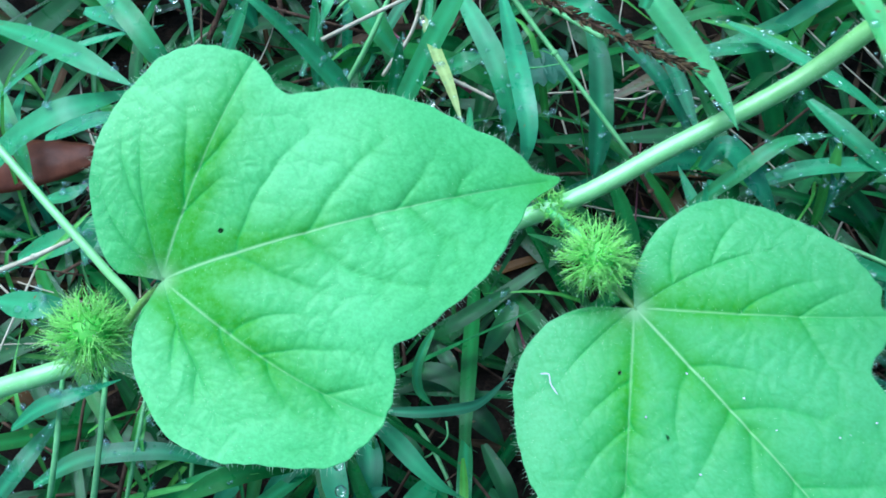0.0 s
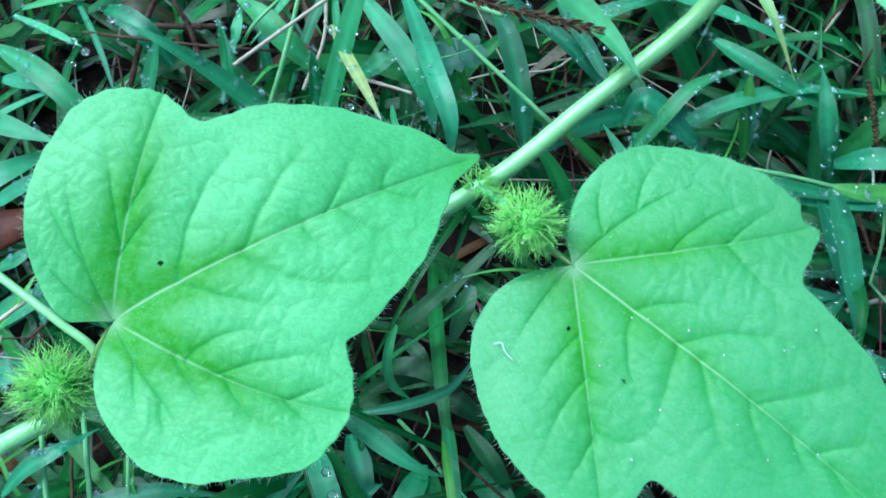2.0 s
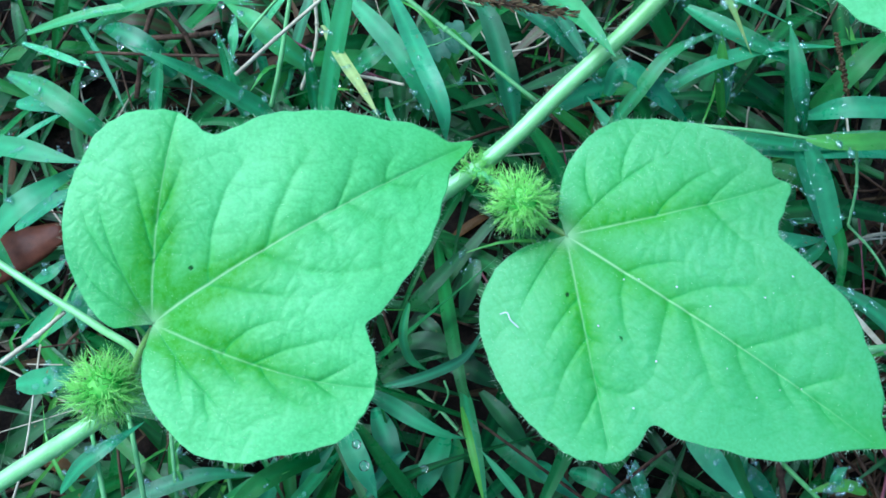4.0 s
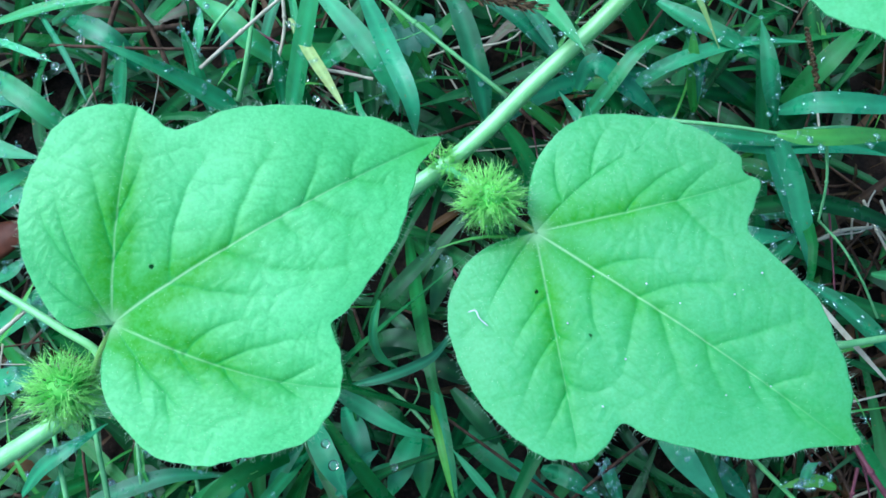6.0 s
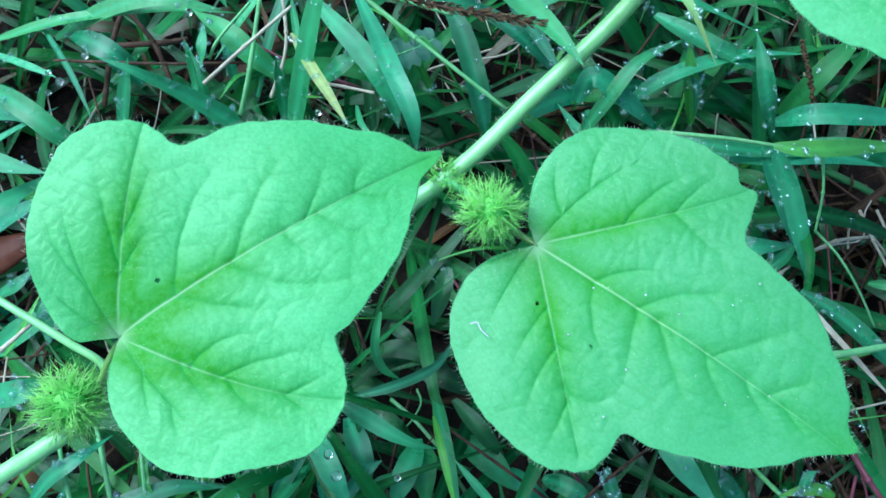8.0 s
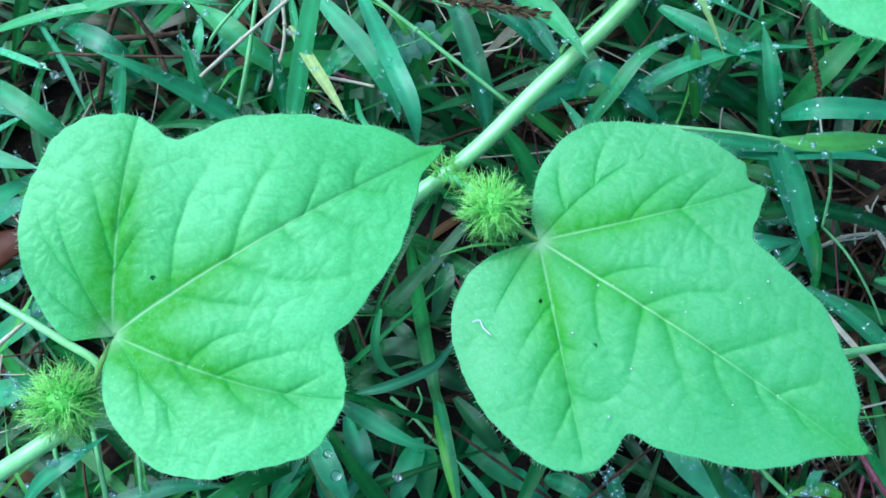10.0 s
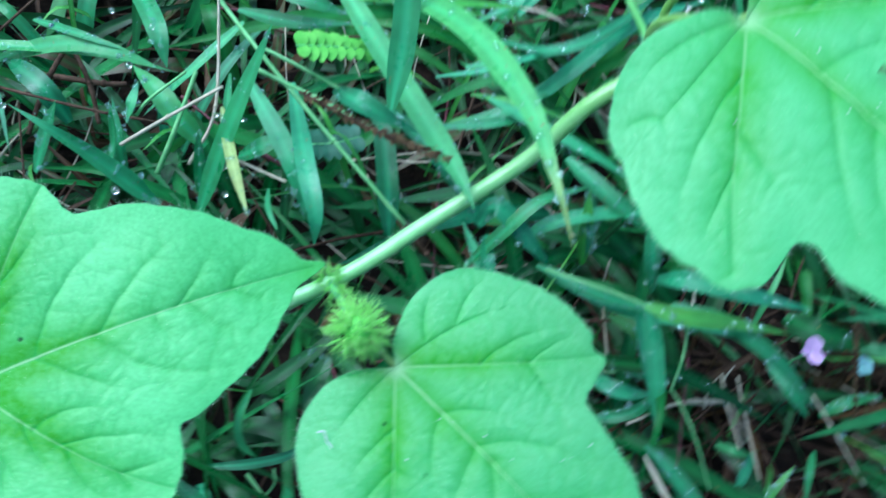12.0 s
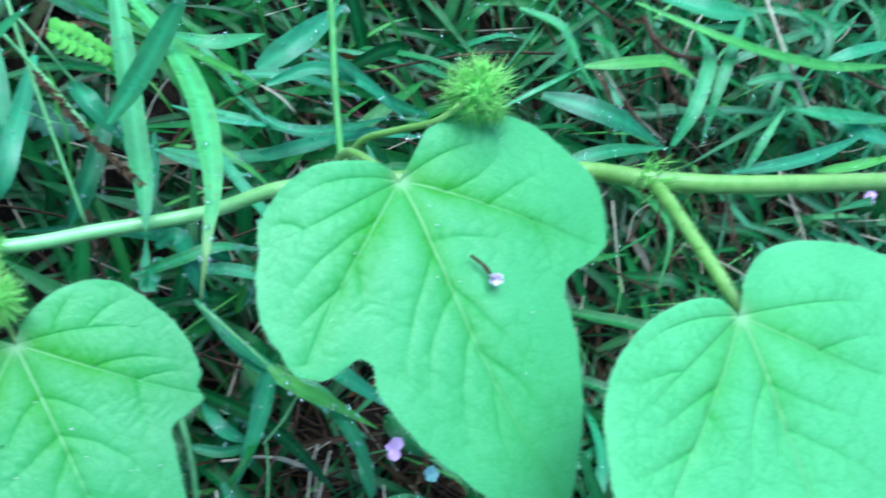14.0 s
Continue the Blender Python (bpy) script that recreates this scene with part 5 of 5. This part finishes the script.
blade(p, [(13.1, -2.2, 36.0), (9.9, 4.5, 42.0), (6.0, 12.6, 44.0)], 2.3, GRASS_LIGHT, 12)
blade(p, [(9.9, 18.9, 24.0), (14.7, 10.8, 30.0), (19.7, 1.3, 28.0)], 7.5, GRASS, 6)
p = thing("grass_plant", "broad grass blade with a pale midrib under a leaf tip", "grass", (0.0862, -0.0193, 0.0), "grass plants")
blade(p, [(86.2, -19.3, 40.0), (87.7, -15.7, 44.0), (90.7, -14.6, 44.0)], 2.5, GRASS_LIGHT, 10)
culm(p, [(77.7, -7.3, 34.0), (80.1, -14.0, 38.0), (84.9, -22.3, 36.0)], 0.71, TENDRIL)
blade(p, [(68.6, -6.3, 24.0), (71.8, -11.9, 28.0), (77.0, -19.9, 26.0)], 6.8, GRASS, 8)
blade(p, [(58.2, 5.2, 38.0), (59.0, -1.4, 44.0), (61.1, -7.6, 44.0), (66.5, -18.6, 38.0)], 6.2, GRASS_LIGHT, -12)
blade(p, [(27.0, 2.8, 30.0), (32.6, -2.0, 36.0), (39.6, -9.6, 32.0)], 4.9, GRASS, 10)
blade(p, [(44.0, -10.8, 30.0), (42.4, -4.0, 36.0), (43.3, 0.8, 36.0)], 3.8, GRASS, -8)
blade(p, [(19.3, 7.5, 26.0), (22.0, 1.9, 32.0), (28.8, -6.5, 28.0)], 4.5, GRASS, 6)
blade(p, [(95.5, -21.8, 36.0), (88.7, -18.4, 42.0), (80.9, -17.8, 40.0)], 3.1, GRASS_BRIGHT, 6)
blade(p, [(72.4, 0.9, 26.0), (69.3, -6.9, 30.0), (65.8, -14.6, 26.0)], 5.4, GRASS, 8)
culm(p, [(114.0, 42.6, 46.0), (116.0, 33.8, 48.0), (118.1, 24.3, 46.0), (120.8, 15.0, 40.0)], 0.37, CULM)
blade(p, [(106.9, 52.7, 30.0), (111.0, 49.5, 34.0), (115.6, 46.4, 34.0)], 2.2, GRASS, 0)
p = thing("grass_plant", "broad dark grass blade behind a pink flower", "grass", (0.1631, 0.0656, 0.0), "grass plants")
blade(p, [(163.1, 65.6, 26.0), (169.3, 57.7, 32.0), (186.9, 53.1, 28.0)], 10.6, GRASS_SHADE, 6)
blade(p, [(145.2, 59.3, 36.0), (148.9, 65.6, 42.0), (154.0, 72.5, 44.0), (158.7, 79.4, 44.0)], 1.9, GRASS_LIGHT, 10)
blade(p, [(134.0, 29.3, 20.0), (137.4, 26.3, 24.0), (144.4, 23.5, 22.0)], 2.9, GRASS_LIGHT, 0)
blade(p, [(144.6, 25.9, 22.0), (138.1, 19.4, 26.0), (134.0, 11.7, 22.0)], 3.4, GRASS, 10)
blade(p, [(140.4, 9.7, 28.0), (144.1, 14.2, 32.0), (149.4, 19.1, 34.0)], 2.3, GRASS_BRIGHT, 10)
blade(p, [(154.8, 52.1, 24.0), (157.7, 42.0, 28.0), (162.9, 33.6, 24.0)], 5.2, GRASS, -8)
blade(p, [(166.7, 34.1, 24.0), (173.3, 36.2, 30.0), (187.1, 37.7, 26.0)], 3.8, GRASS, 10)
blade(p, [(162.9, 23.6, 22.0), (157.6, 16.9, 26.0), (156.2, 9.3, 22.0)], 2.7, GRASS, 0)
blade(p, [(105.5, 69.8, 30.0), (111.8, 62.7, 34.0), (114.9, 54.6, 30.0)], 4.5, GRASS_SHADE, -10)
blade(p, [(95.5, 56.2, 24.0), (102.9, 47.2, 30.0), (116.0, 44.9, 26.0)], 5.1, GRASS, 8)
p = thing("grass_plant", "long yellow-green grass blade arching over the far sward", "grass", (0.2392, 0.2682, 0.0), "grass plants")
blade(p, [(239.2, 268.2, 64.0), (260.5, 258.1, 76.0), (282.1, 254.8, 82.0), (318.3, 261.7, 82.0), (362.0, 280.1, 76.0), (427.6, 315.9, 66.0)], 6.9, GRASS_BRIGHT, 10, 0.3)
blade(p, [(213.6, 221.6, 64.0), (229.8, 226.0, 72.0), (248.1, 234.2, 74.0), (259.6, 236.2, 72.0), (278.8, 241.0, 64.0)], 5.5, GRASS_BRIGHT, -10, 0.4)
blade(p, [(266.2, 204.6, 60.0), (269.3, 219.5, 70.0), (276.0, 244.1, 72.0), (276.5, 258.1, 70.0), (274.0, 274.9, 62.0)], 7.0, GRASS, 14)
blade(p, [(299.1, 284.0, 72.0), (286.0, 254.1, 76.0), (280.8, 230.8, 72.0), (282.2, 208.6, 60.0)], 5.8, GRASS, -14)
blade(p, [(304.5, 203.4, 66.0), (307.1, 215.7, 74.0), (318.7, 237.9, 78.0)], 4.2, GRASS_LIGHT, 12)
p = thing("grass_plant", "dew-grey grass blades spread over brown litter", "grass", (0.1802, 0.2377, 0.0), "grass plants")
blade(p, [(180.2, 237.7, 62.0), (193.9, 231.6, 70.0), (200.9, 226.3, 70.0), (209.5, 217.0, 68.0), (231.2, 209.1, 58.0)], 6.2, GRASS, 10)
blade(p, [(198.8, 205.2, 56.0), (216.5, 200.8, 66.0), (237.4, 200.9, 66.0), (265.8, 205.0, 56.0)], 10.2, GRASS, -6)
blade(p, [(180.6, 191.6, 56.0), (194.8, 203.8, 64.0), (217.8, 226.4, 62.0)], 2.1, GRASS_LIGHT, 5)
blade(p, [(208.6, 174.3, 58.0), (229.3, 185.9, 64.0), (266.3, 204.4, 58.0)], 6.3, GRASS, 10)
blade(p, [(252.2, 280.3, 62.0), (278.0, 277.8, 72.0), (307.8, 290.8, 70.0)], 11.9, GRASS, 4)
blade(p, [(310.4, 255.6, 62.0), (325.5, 262.8, 68.0), (353.2, 275.0, 64.0)], 4.8, GRASS_LIGHT, -6)
blade(p, [(301.9, 203.8, 60.0), (331.8, 216.8, 68.0), (357.4, 232.4, 70.0), (391.4, 257.3, 66.0)], 6.6, GRASS, 10)
blade(p, [(356.4, 223.4, 62.0), (383.0, 235.3, 66.0), (426.0, 260.0, 62.0)], 5.2, GRASS_BRIGHT, 8)
blade(p, [(338.0, 251.6, 64.0), (363.1, 254.3, 70.0), (428.7, 281.8, 62.0)], 9.4, GRASS, 12)
blade(p, [(374.0, 261.8, 58.0), (392.0, 258.5, 64.0), (437.4, 269.6, 58.0)], 9.0, GRASS, -10)
blade(p, [(369.5, 295.3, 62.0), (389.0, 306.8, 70.0), (435.1, 336.5, 66.0)], 6.8, GRASS, 6)
p = thing("grass_plant", "whitened dead blade tip among far blades", "grass", (0.2723, 0.2361, 0.0), "grass plants")
blade(p, [(272.3, 236.1, 58.0), (276.2, 224.5, 64.0), (282.4, 219.7, 64.0), (295.8, 219.3, 58.0)], 3.9, DEADBLADE, 20)
blade(p, [(245.9, 266.0, 60.0), (253.1, 253.7, 62.0), (260.8, 248.4, 58.0)], 4.2, DEADBLADE, 10)
blade(p, [(223.7, 229.9, 56.0), (228.8, 222.1, 58.0), (238.7, 213.6, 54.0)], 3.5, DEADBLADE, -10)
p = thing("grass_plant", "pale-ribbed grass blade folded beneath a long culm", "grass", (0.0275, 0.1278, 0.0), "grass plants")
blade(p, [(27.5, 127.8, 76.0), (32.1, 121.8, 80.0), (38.9, 118.0, 78.0), (48.9, 116.0, 70.0)], 7.2, GRASS, 8, 0.6)
culm(p, [(8.4, 137.2, 84.0), (19.6, 129.5, 84.0), (28.4, 125.3, 80.0)], 0.56, CULM)
blade(p, [(36.6, 147.2, 92.0), (48.0, 140.9, 96.0), (60.6, 138.7, 94.0), (72.0, 138.5, 88.0)], 2.5, GRASS_BRIGHT, 14, 0.5)
culm(p, [(70.8, 139.2, 88.0), (76.9, 139.0, 84.0), (83.7, 137.5, 78.0)], 0.35, BROWN)
blade(p, [(80.4, 162.9, 62.0), (90.7, 175.1, 70.0), (104.8, 198.5, 68.0)], 8.7, GRASS, -8)
blade(p, [(73.3, 159.7, 58.0), (88.5, 161.9, 66.0), (102.7, 164.3, 66.0), (120.5, 169.3, 58.0)], 4.0, GRASS, 10)
blade(p, [(50.5, 167.3, 56.0), (64.7, 166.7, 62.0), (80.8, 179.0, 60.0)], 5.8, GRASS, 6)
blade(p, [(67.6, 146.1, 54.0), (80.2, 143.8, 60.0), (97.8, 146.8, 60.0), (119.5, 158.7, 54.0)], 3.1, GRASS, 0)
stalk("runner", "thick pinkish maroon runner below a leaf tip", "runner", MAROON, 0.76, [(101.3, -11.7, 42.0), (101.8, -20.0, 44.0), (105.9, -31.0, 40.0)], 0.8)
stalk("runner", "thin magenta runner in the wet grass", "runner", MAROON, 0.49, [(100.9, -18.5, 40.0), (97.9, -23.9, 38.0), (96.2, -29.0, 34.0)], 0.8)
stalk("twig", "reddish-brown stub of a dead stem", "twig", BROWN, 0.93, [(77.7, -7.4, 36.0), (76.4, -12.2, 38.0), (76.1, -19.1, 34.0)], 0.8)
stalk("straw", "pale straw leaning over dark soil", "straw", STRAW, 0.48, [(138.8, 49.6, 24.0), (136.6, 39.3, 28.0), (138.5, 26.5, 26.0)], 0.8)
stalk("straw", "curved thin straw over dark soil", "straw", STRAW, 0.32, [(131.9, 40.1, 22.0), (132.6, 44.8, 26.0), (137.3, 48.6, 24.0)], 0.8)
stalk("straw", "forked pale straw lying on the soil", "straw", STRAW, 0.28, [(118.8, 41.8, 24.0), (125.5, 41.2, 28.0), (134.8, 41.0, 26.0), (138.5, 47.6, 26.0), (143.2, 51.5, 24.0)], 0.8)
stalk("straw", "whitish straw standing in brown litter", "straw", STRAW, 0.45, [(144.6, 48.6, 22.0), (141.3, 33.4, 28.0), (143.1, 17.1, 24.0)], 0.8)
stalk("straw", "whitish straw leaning in brown litter", "straw", STRAW, 0.45, [(142.2, 42.1, 18.0), (141.7, 34.4, 22.0), (143.8, 28.8, 18.0)], 0.8)
stalk("straw", "greenish straw beside a fallen stalk", "straw", STRAW, 0.33, [(166.2, 40.3, 24.0), (167.2, 30.4, 28.0), (174.9, 12.0, 24.0)], 0.8)
stalk("straw", "short white straw in the litter", "straw", STRAW, 0.52, [(107.5, 38.3, 20.0), (111.0, 39.0, 22.0), (115.2, 40.6, 20.0)], 0.8)
stalk("straw", "long pale straw leaning in the far grass", "straw", STRAW, 0.98, [(310.4, 302.8, 74.0), (323.3, 266.7, 76.0), (349.2, 253.9, 66.0)], 0.6)
stalk("withered_twig", "grey-brown dead stem bent over the far grass", "twig", BROWN, 1.18, [(244.3, 262.7, 64.0), (249.7, 251.3, 66.0), (259.7, 246.5, 68.0), (280.1, 252.0, 68.0), (309.1, 264.3, 62.0)], 0.8)
stalk("withered_twig", "dead brown stem in the far grass", "twig", BROWN, 1.03, [(255.1, 243.6, 62.0), (263.7, 229.3, 64.0), (275.7, 226.2, 62.0)], 0.8)
stalk("withered_twig", "dead stem lying over the far litter", "twig", BROWN, 1.14, [(241.6, 219.6, 56.0), (248.3, 211.1, 58.0), (258.3, 206.6, 54.0)], 0.8)
stalk("withered_twig", "forked dead stem over dark soil", "twig", BROWN, 1.08, [(382.1, 293.6, 64.0), (397.0, 290.6, 66.0), (430.9, 299.0, 62.0)], 0.8)
dust("dust_specks", "tiny pale specks scattered on a leaf", [(45.6, 31.4, 99.9), (52.0, 27.7, 100.5), (35.2, 24.8, 98.7), (67.6, 2.6, 100.1), (67.1, 20.8, 101.5), (56.8, 22.2, 100.7), (42.8, 32.2, 99.6), (36.7, 7.7, 98.2), (63.8, 3.5, 99.9), (68.9, 21.2, 101.7), (43.6, 15.0, 99.1), (59.2, 3.3, 99.6), (73.4, 23.2, 102.2), (55.8, 10.0, 99.9)], random.Random(1))
dust("dust_specks", "tiny pale specks scattered on a leaf", [(111.1, 79.5, 158.8), (109.0, 84.2, 157.7), (140.5, 50.3, 160.8), (114.0, 73.4, 159.7), (137.1, 64.9, 161.2), (137.1, 50.4, 160.8), (112.5, 66.8, 159.8), (117.7, 67.2, 160.3), (93.3, 67.4, 157.4), (128.3, 92.4, 160.6)], random.Random(2))
big_drop((-44.0, 106.3, 113.0), 0.75)
big_drop((-66.4, 131.0, 76.0), 0.80)
big_drop((-65.5, 130.2, 72.0), 1.10)
big_drop((-73.6, 136.0, 60.0), 0.90)
big_drop((-70.5, 109.8, 72.0), 0.80)
big_drop((-23.7, 22.0, 48.0), 1.20)
big_drop((-23.0, 16.4, 48.0), 1.35)
big_drop((-9.0, 12.2, 44.0), 1.00)
big_drop((-2.5, 97.1, 80.0), 0.85)
big_drop((-32.2, 152.2, 56.0), 1.10)
big_drop((-5.2, 124.4, 72.0), 0.80)
big_drop((0.8, 126.0, 66.0), 0.70)
big_drop((-36.3, 168.7, 60.0), 0.90)
big_drop((-25.2, 163.6, 58.0), 1.00)
big_drop((-5.0, 113.6, 62.0), 0.90)
big_drop((-5.2, 106.1, 60.0), 0.80)
big_drop((-37.2, 114.8, 50.0), 1.30)
big_drop((141.6, 158.6, 66.0), 1.10)
big_drop((139.7, 159.7, 60.0), 1.00)


# ---- grass sward and litter ----
def random_blade(rng, x, y, low, high, longest):
    a = rng.uniform(0, 2 * math.pi)
    ln = rng.uniform(0.4, 1.0) * longest
    top = rng.uniform(low, high)
    d = np.array((math.cos(a), math.sin(a), 0))
    side = np.array((-d[1], d[0], 0)) * rng.uniform(-0.16, 0.16) * ln
    p0 = np.array((x, y, rng.uniform(0.0, 0.4) * top))
    p1 = p0 + d * ln * 0.5 + side * 0.4 + np.array((0, 0, top * rng.uniform(0.6, 0.9)))
    p2 = p0 + d * ln + side + np.array((0, 0, top * rng.uniform(0.1, 0.9)))
    return [p0, p1, p2]


def sward(rng, count, x0, x1, y0, y1, low, high, longest, mat, name, label, skip=None, wide=(2.5, 6.0), steps=8, dew=False):
    """Uncounted blades that fill an area, as one mesh."""
    s = Soup()
    for _ in range(count):
        x, y = rng.uniform(x0, x1), rng.uniform(y0, y1)
        if skip and skip(x, y):
            continue
        w = rng.uniform(*wide)
        v, f, mid, uv = ribbon(random_blade(rng, x, y, low, high, longest), w * MM, steps, rng.uniform(-50, 50), rng.uniform(0.05, 0.3), (0.5, 1), rng.uniform(0.5, 0.9), 0.3, rng, rng.uniform(0.9, 1.5))
        s.add(v, f, mid, uv)
        if dew and rng.random() < 0.5:
            DEW.append((v, w))
    return tagged(s.link(name, mat), label, "grass", kind="stuff")


rng = random.Random(5)
gap = lambda x, y: -0.030 < x < 0.032 and -0.015 < y < 0.062
bare = lambda x, y: 0.105 < x < 0.205 and -0.02 < y < 0.056 and noise.noise(Vector((x * 55, y * 55, 4))) > 0.02
inner = lambda x, y: -0.16 < x < 0.40 and -0.10 < y < 0.42
sward(rng, 1900, -0.16, 0.40, -0.10, 0.42, 0.004, 0.024, 0.08, GRASS_MIX_SHADE, "low_grass", "low green grass blades close to the soil, darkened for shade", lambda x, y: bare(x, y) or (gap(x, y) and rng.random() < 0.5), (2.2, 6.0))
sward(rng, 640, -0.16, 0.40, -0.10, 0.42, 0.018, 0.046, 0.11, GRASS_SHADE, "grass", "lush blue-green grass blades wet with dew", lambda x, y: bare(x, y) or gap(x, y), (3.6, 7.2), 10, True)
sward(rng, 1700, -0.1, 0.75, -0.1, 0.8, 0.02, 0.055, 0.15, GRASS_FAR, "grass_behind", "tall grass behind the vine", inner, (4, 7.5), 9, True)
sward(rng, 3000, -0.9, 1.3, -0.8, 1.4, 0.015, 0.05, 0.13, GRASS_MIX_SHADE, "grass_beyond", "grass around the vine", inner, (5, 10), 6)


sward(rng, 260, 0.21, 0.52, 0.20, 0.55, 0.03, 0.060, 0.15, GRASS_FAR, "tall_grass", "tall blue-green grass blades beyond the vine", None, (3.6, 6.6), 10, True)


def loose_plants(rng, count):
    """Plants of five to seven blades through the sward."""
    for _ in range(count):
        x, y = rng.uniform(-0.13, 0.30), rng.uniform(-0.07, 0.34)
        if bare(x, y) or gap(x, y):
            continue
        p = thing("grass_plant", "low blue-green grass plant in the wet sward", "grass", (x, y, 0), "grass plants")
        for _ in range(rng.randint(5, 7)):
            s = Soup()
            w = rng.uniform(3.2, 6.5)
            v, f, mid, uv = ribbon(random_blade(rng, x, y, 0.02, 0.045, 0.085), w * MM, 10, rng.uniform(-40, 40), rng.uniform(0.06, 0.25), (0.4, 1), 0.5, 0.2, rng)
            s.add(v, f, mid, uv)
            s.link("blade", GRASS_SHADE if rng.random() < 0.6 else GRASS, p)
            DEW.append((v, w))


loose_plants(rng, 34)
sward(rng, 420, -0.15, 0.42, -0.09, 0.46, 0.015, 0.050, 0.06, GRASS_BRIGHT, "fine_grass", "thin bright grass blades wet with dew", lambda x, y: bare(x, y) or gap(x, y), (0.9, 2.6), 8, True)
sward(rng, 5200, -2.4, 2.8, -2.3, 2.9, 0.02, 0.06, 0.20, GRASS_FAR, "surrounding_grass", "grass of the open lawn around", lambda x, y: -0.5 < x < 0.9 and -0.4 < y < 1.0, (8, 16), 5)


def litter(rng, count, mat, name, label, radius, longest, high, area=(-0.16, 0.36, -0.10, 0.38)):
    """Uncounted dead stems and straws on the soil."""
    s = Soup()
    for _ in range(count):
        x, y = rng.uniform(*area[:2]), rng.uniform(*area[2:])
        if gap(x, y) and rng.random() < 0.8:
            continue
        a, ln = rng.uniform(0, 2 * math.pi), rng.uniform(0.3, 1.0) * longest
        z = rng.uniform(0.004, high)
        d = np.array((math.cos(a), math.sin(a), rng.uniform(-0.25, 0.25)))
        m = np.array([rng.gauss(0, 1), rng.gauss(0, 1), rng.gauss(0, 0.5)]) * 0.06 * ln
        p = np.array((x, y, z))
        s.add(*tube([p, p + d * ln * 0.5 + m, p + d * ln], rng.uniform(0.5, 1.2) * radius * MM, 8, 5, 0.7, 0.2, rng))
    tagged(s.link(name, mat), label, "litter", kind="stuff")


sward(rng, 640, -0.16, 0.45, -0.10, 0.48, 0.002, 0.022, 0.06, DEADBLADE, "dead_blades", "dead brown grass blades matted on the soil", gap, (1.5, 5.0))
sward(rng, 110, 0.10, 0.21, -0.03, 0.07, 0.004, 0.022, 0.045, DEADBLADE, "brown_litter", "brown dead blades on a bare patch of soil", None, (1.2, 4.0))
litter(rng, 300, BROWN, "dead_stems", "dead brown grass stems in the sward", 0.55, 0.09, 0.028)
litter(rng, 130, STRAW, "dry_straws", "scattered pale dry straws", 0.4, 0.07, 0.030)
litter(rng, 150, BROWN, "litter_patch", "brown stems and bits in a bare patch", 0.6, 0.05, 0.02, (0.10, 0.21, -0.03, 0.07))
litter(rng, 260, BROWN, "far_dead_stems", "dead brown stems under the far grass", 0.8, 0.10, 0.050, (0.18, 0.55, 0.16, 0.56))
litter(rng, 120, STRAW, "far_straws", "pale straws scattered in the far grass", 0.5, 0.08, 0.055, (0.18, 0.55, 0.16, 0.56))
litter(rng, 24, MAROON, "runners", "thin maroon runners over the soil", 0.55, 0.08, 0.03)


def dewdrops(rng, tries):
    """Dewdrops on the blades."""
    s = Soup()
    for _ in range(tries):
        v, w = rng.choice(DEW)
        rows = len(v) // 6
        row = rng.randrange(1, rows - 1)
        k = rng.choice((0, 1, 2, 3, 4, 5))
        q = np.array(v[row * 6 + k])
        if q[2] < 0.026 or gap(q[0], q[1]) or not (-0.13 < q[0] < 0.42 and -0.09 < q[1] < 0.46):
            continue
        for _ in range(rng.choice((1, 1, 2, 4))):
            r = min(1.15, 0.27 + rng.expovariate(3.3)) * MM
            o = np.array((rng.gauss(0, 1), rng.gauss(0, 1), 0)) * 0.6 * MM
            s.add(*ball(q + o + np.array((0, 0, r * 0.25)), r, 0.65, 7, 4))
    tagged(s.link("dewdrops", FINE_DEW), "clear dewdrops on the grass blades", "dew", kind="stuff")


dewdrops(random.Random(9), 13000)
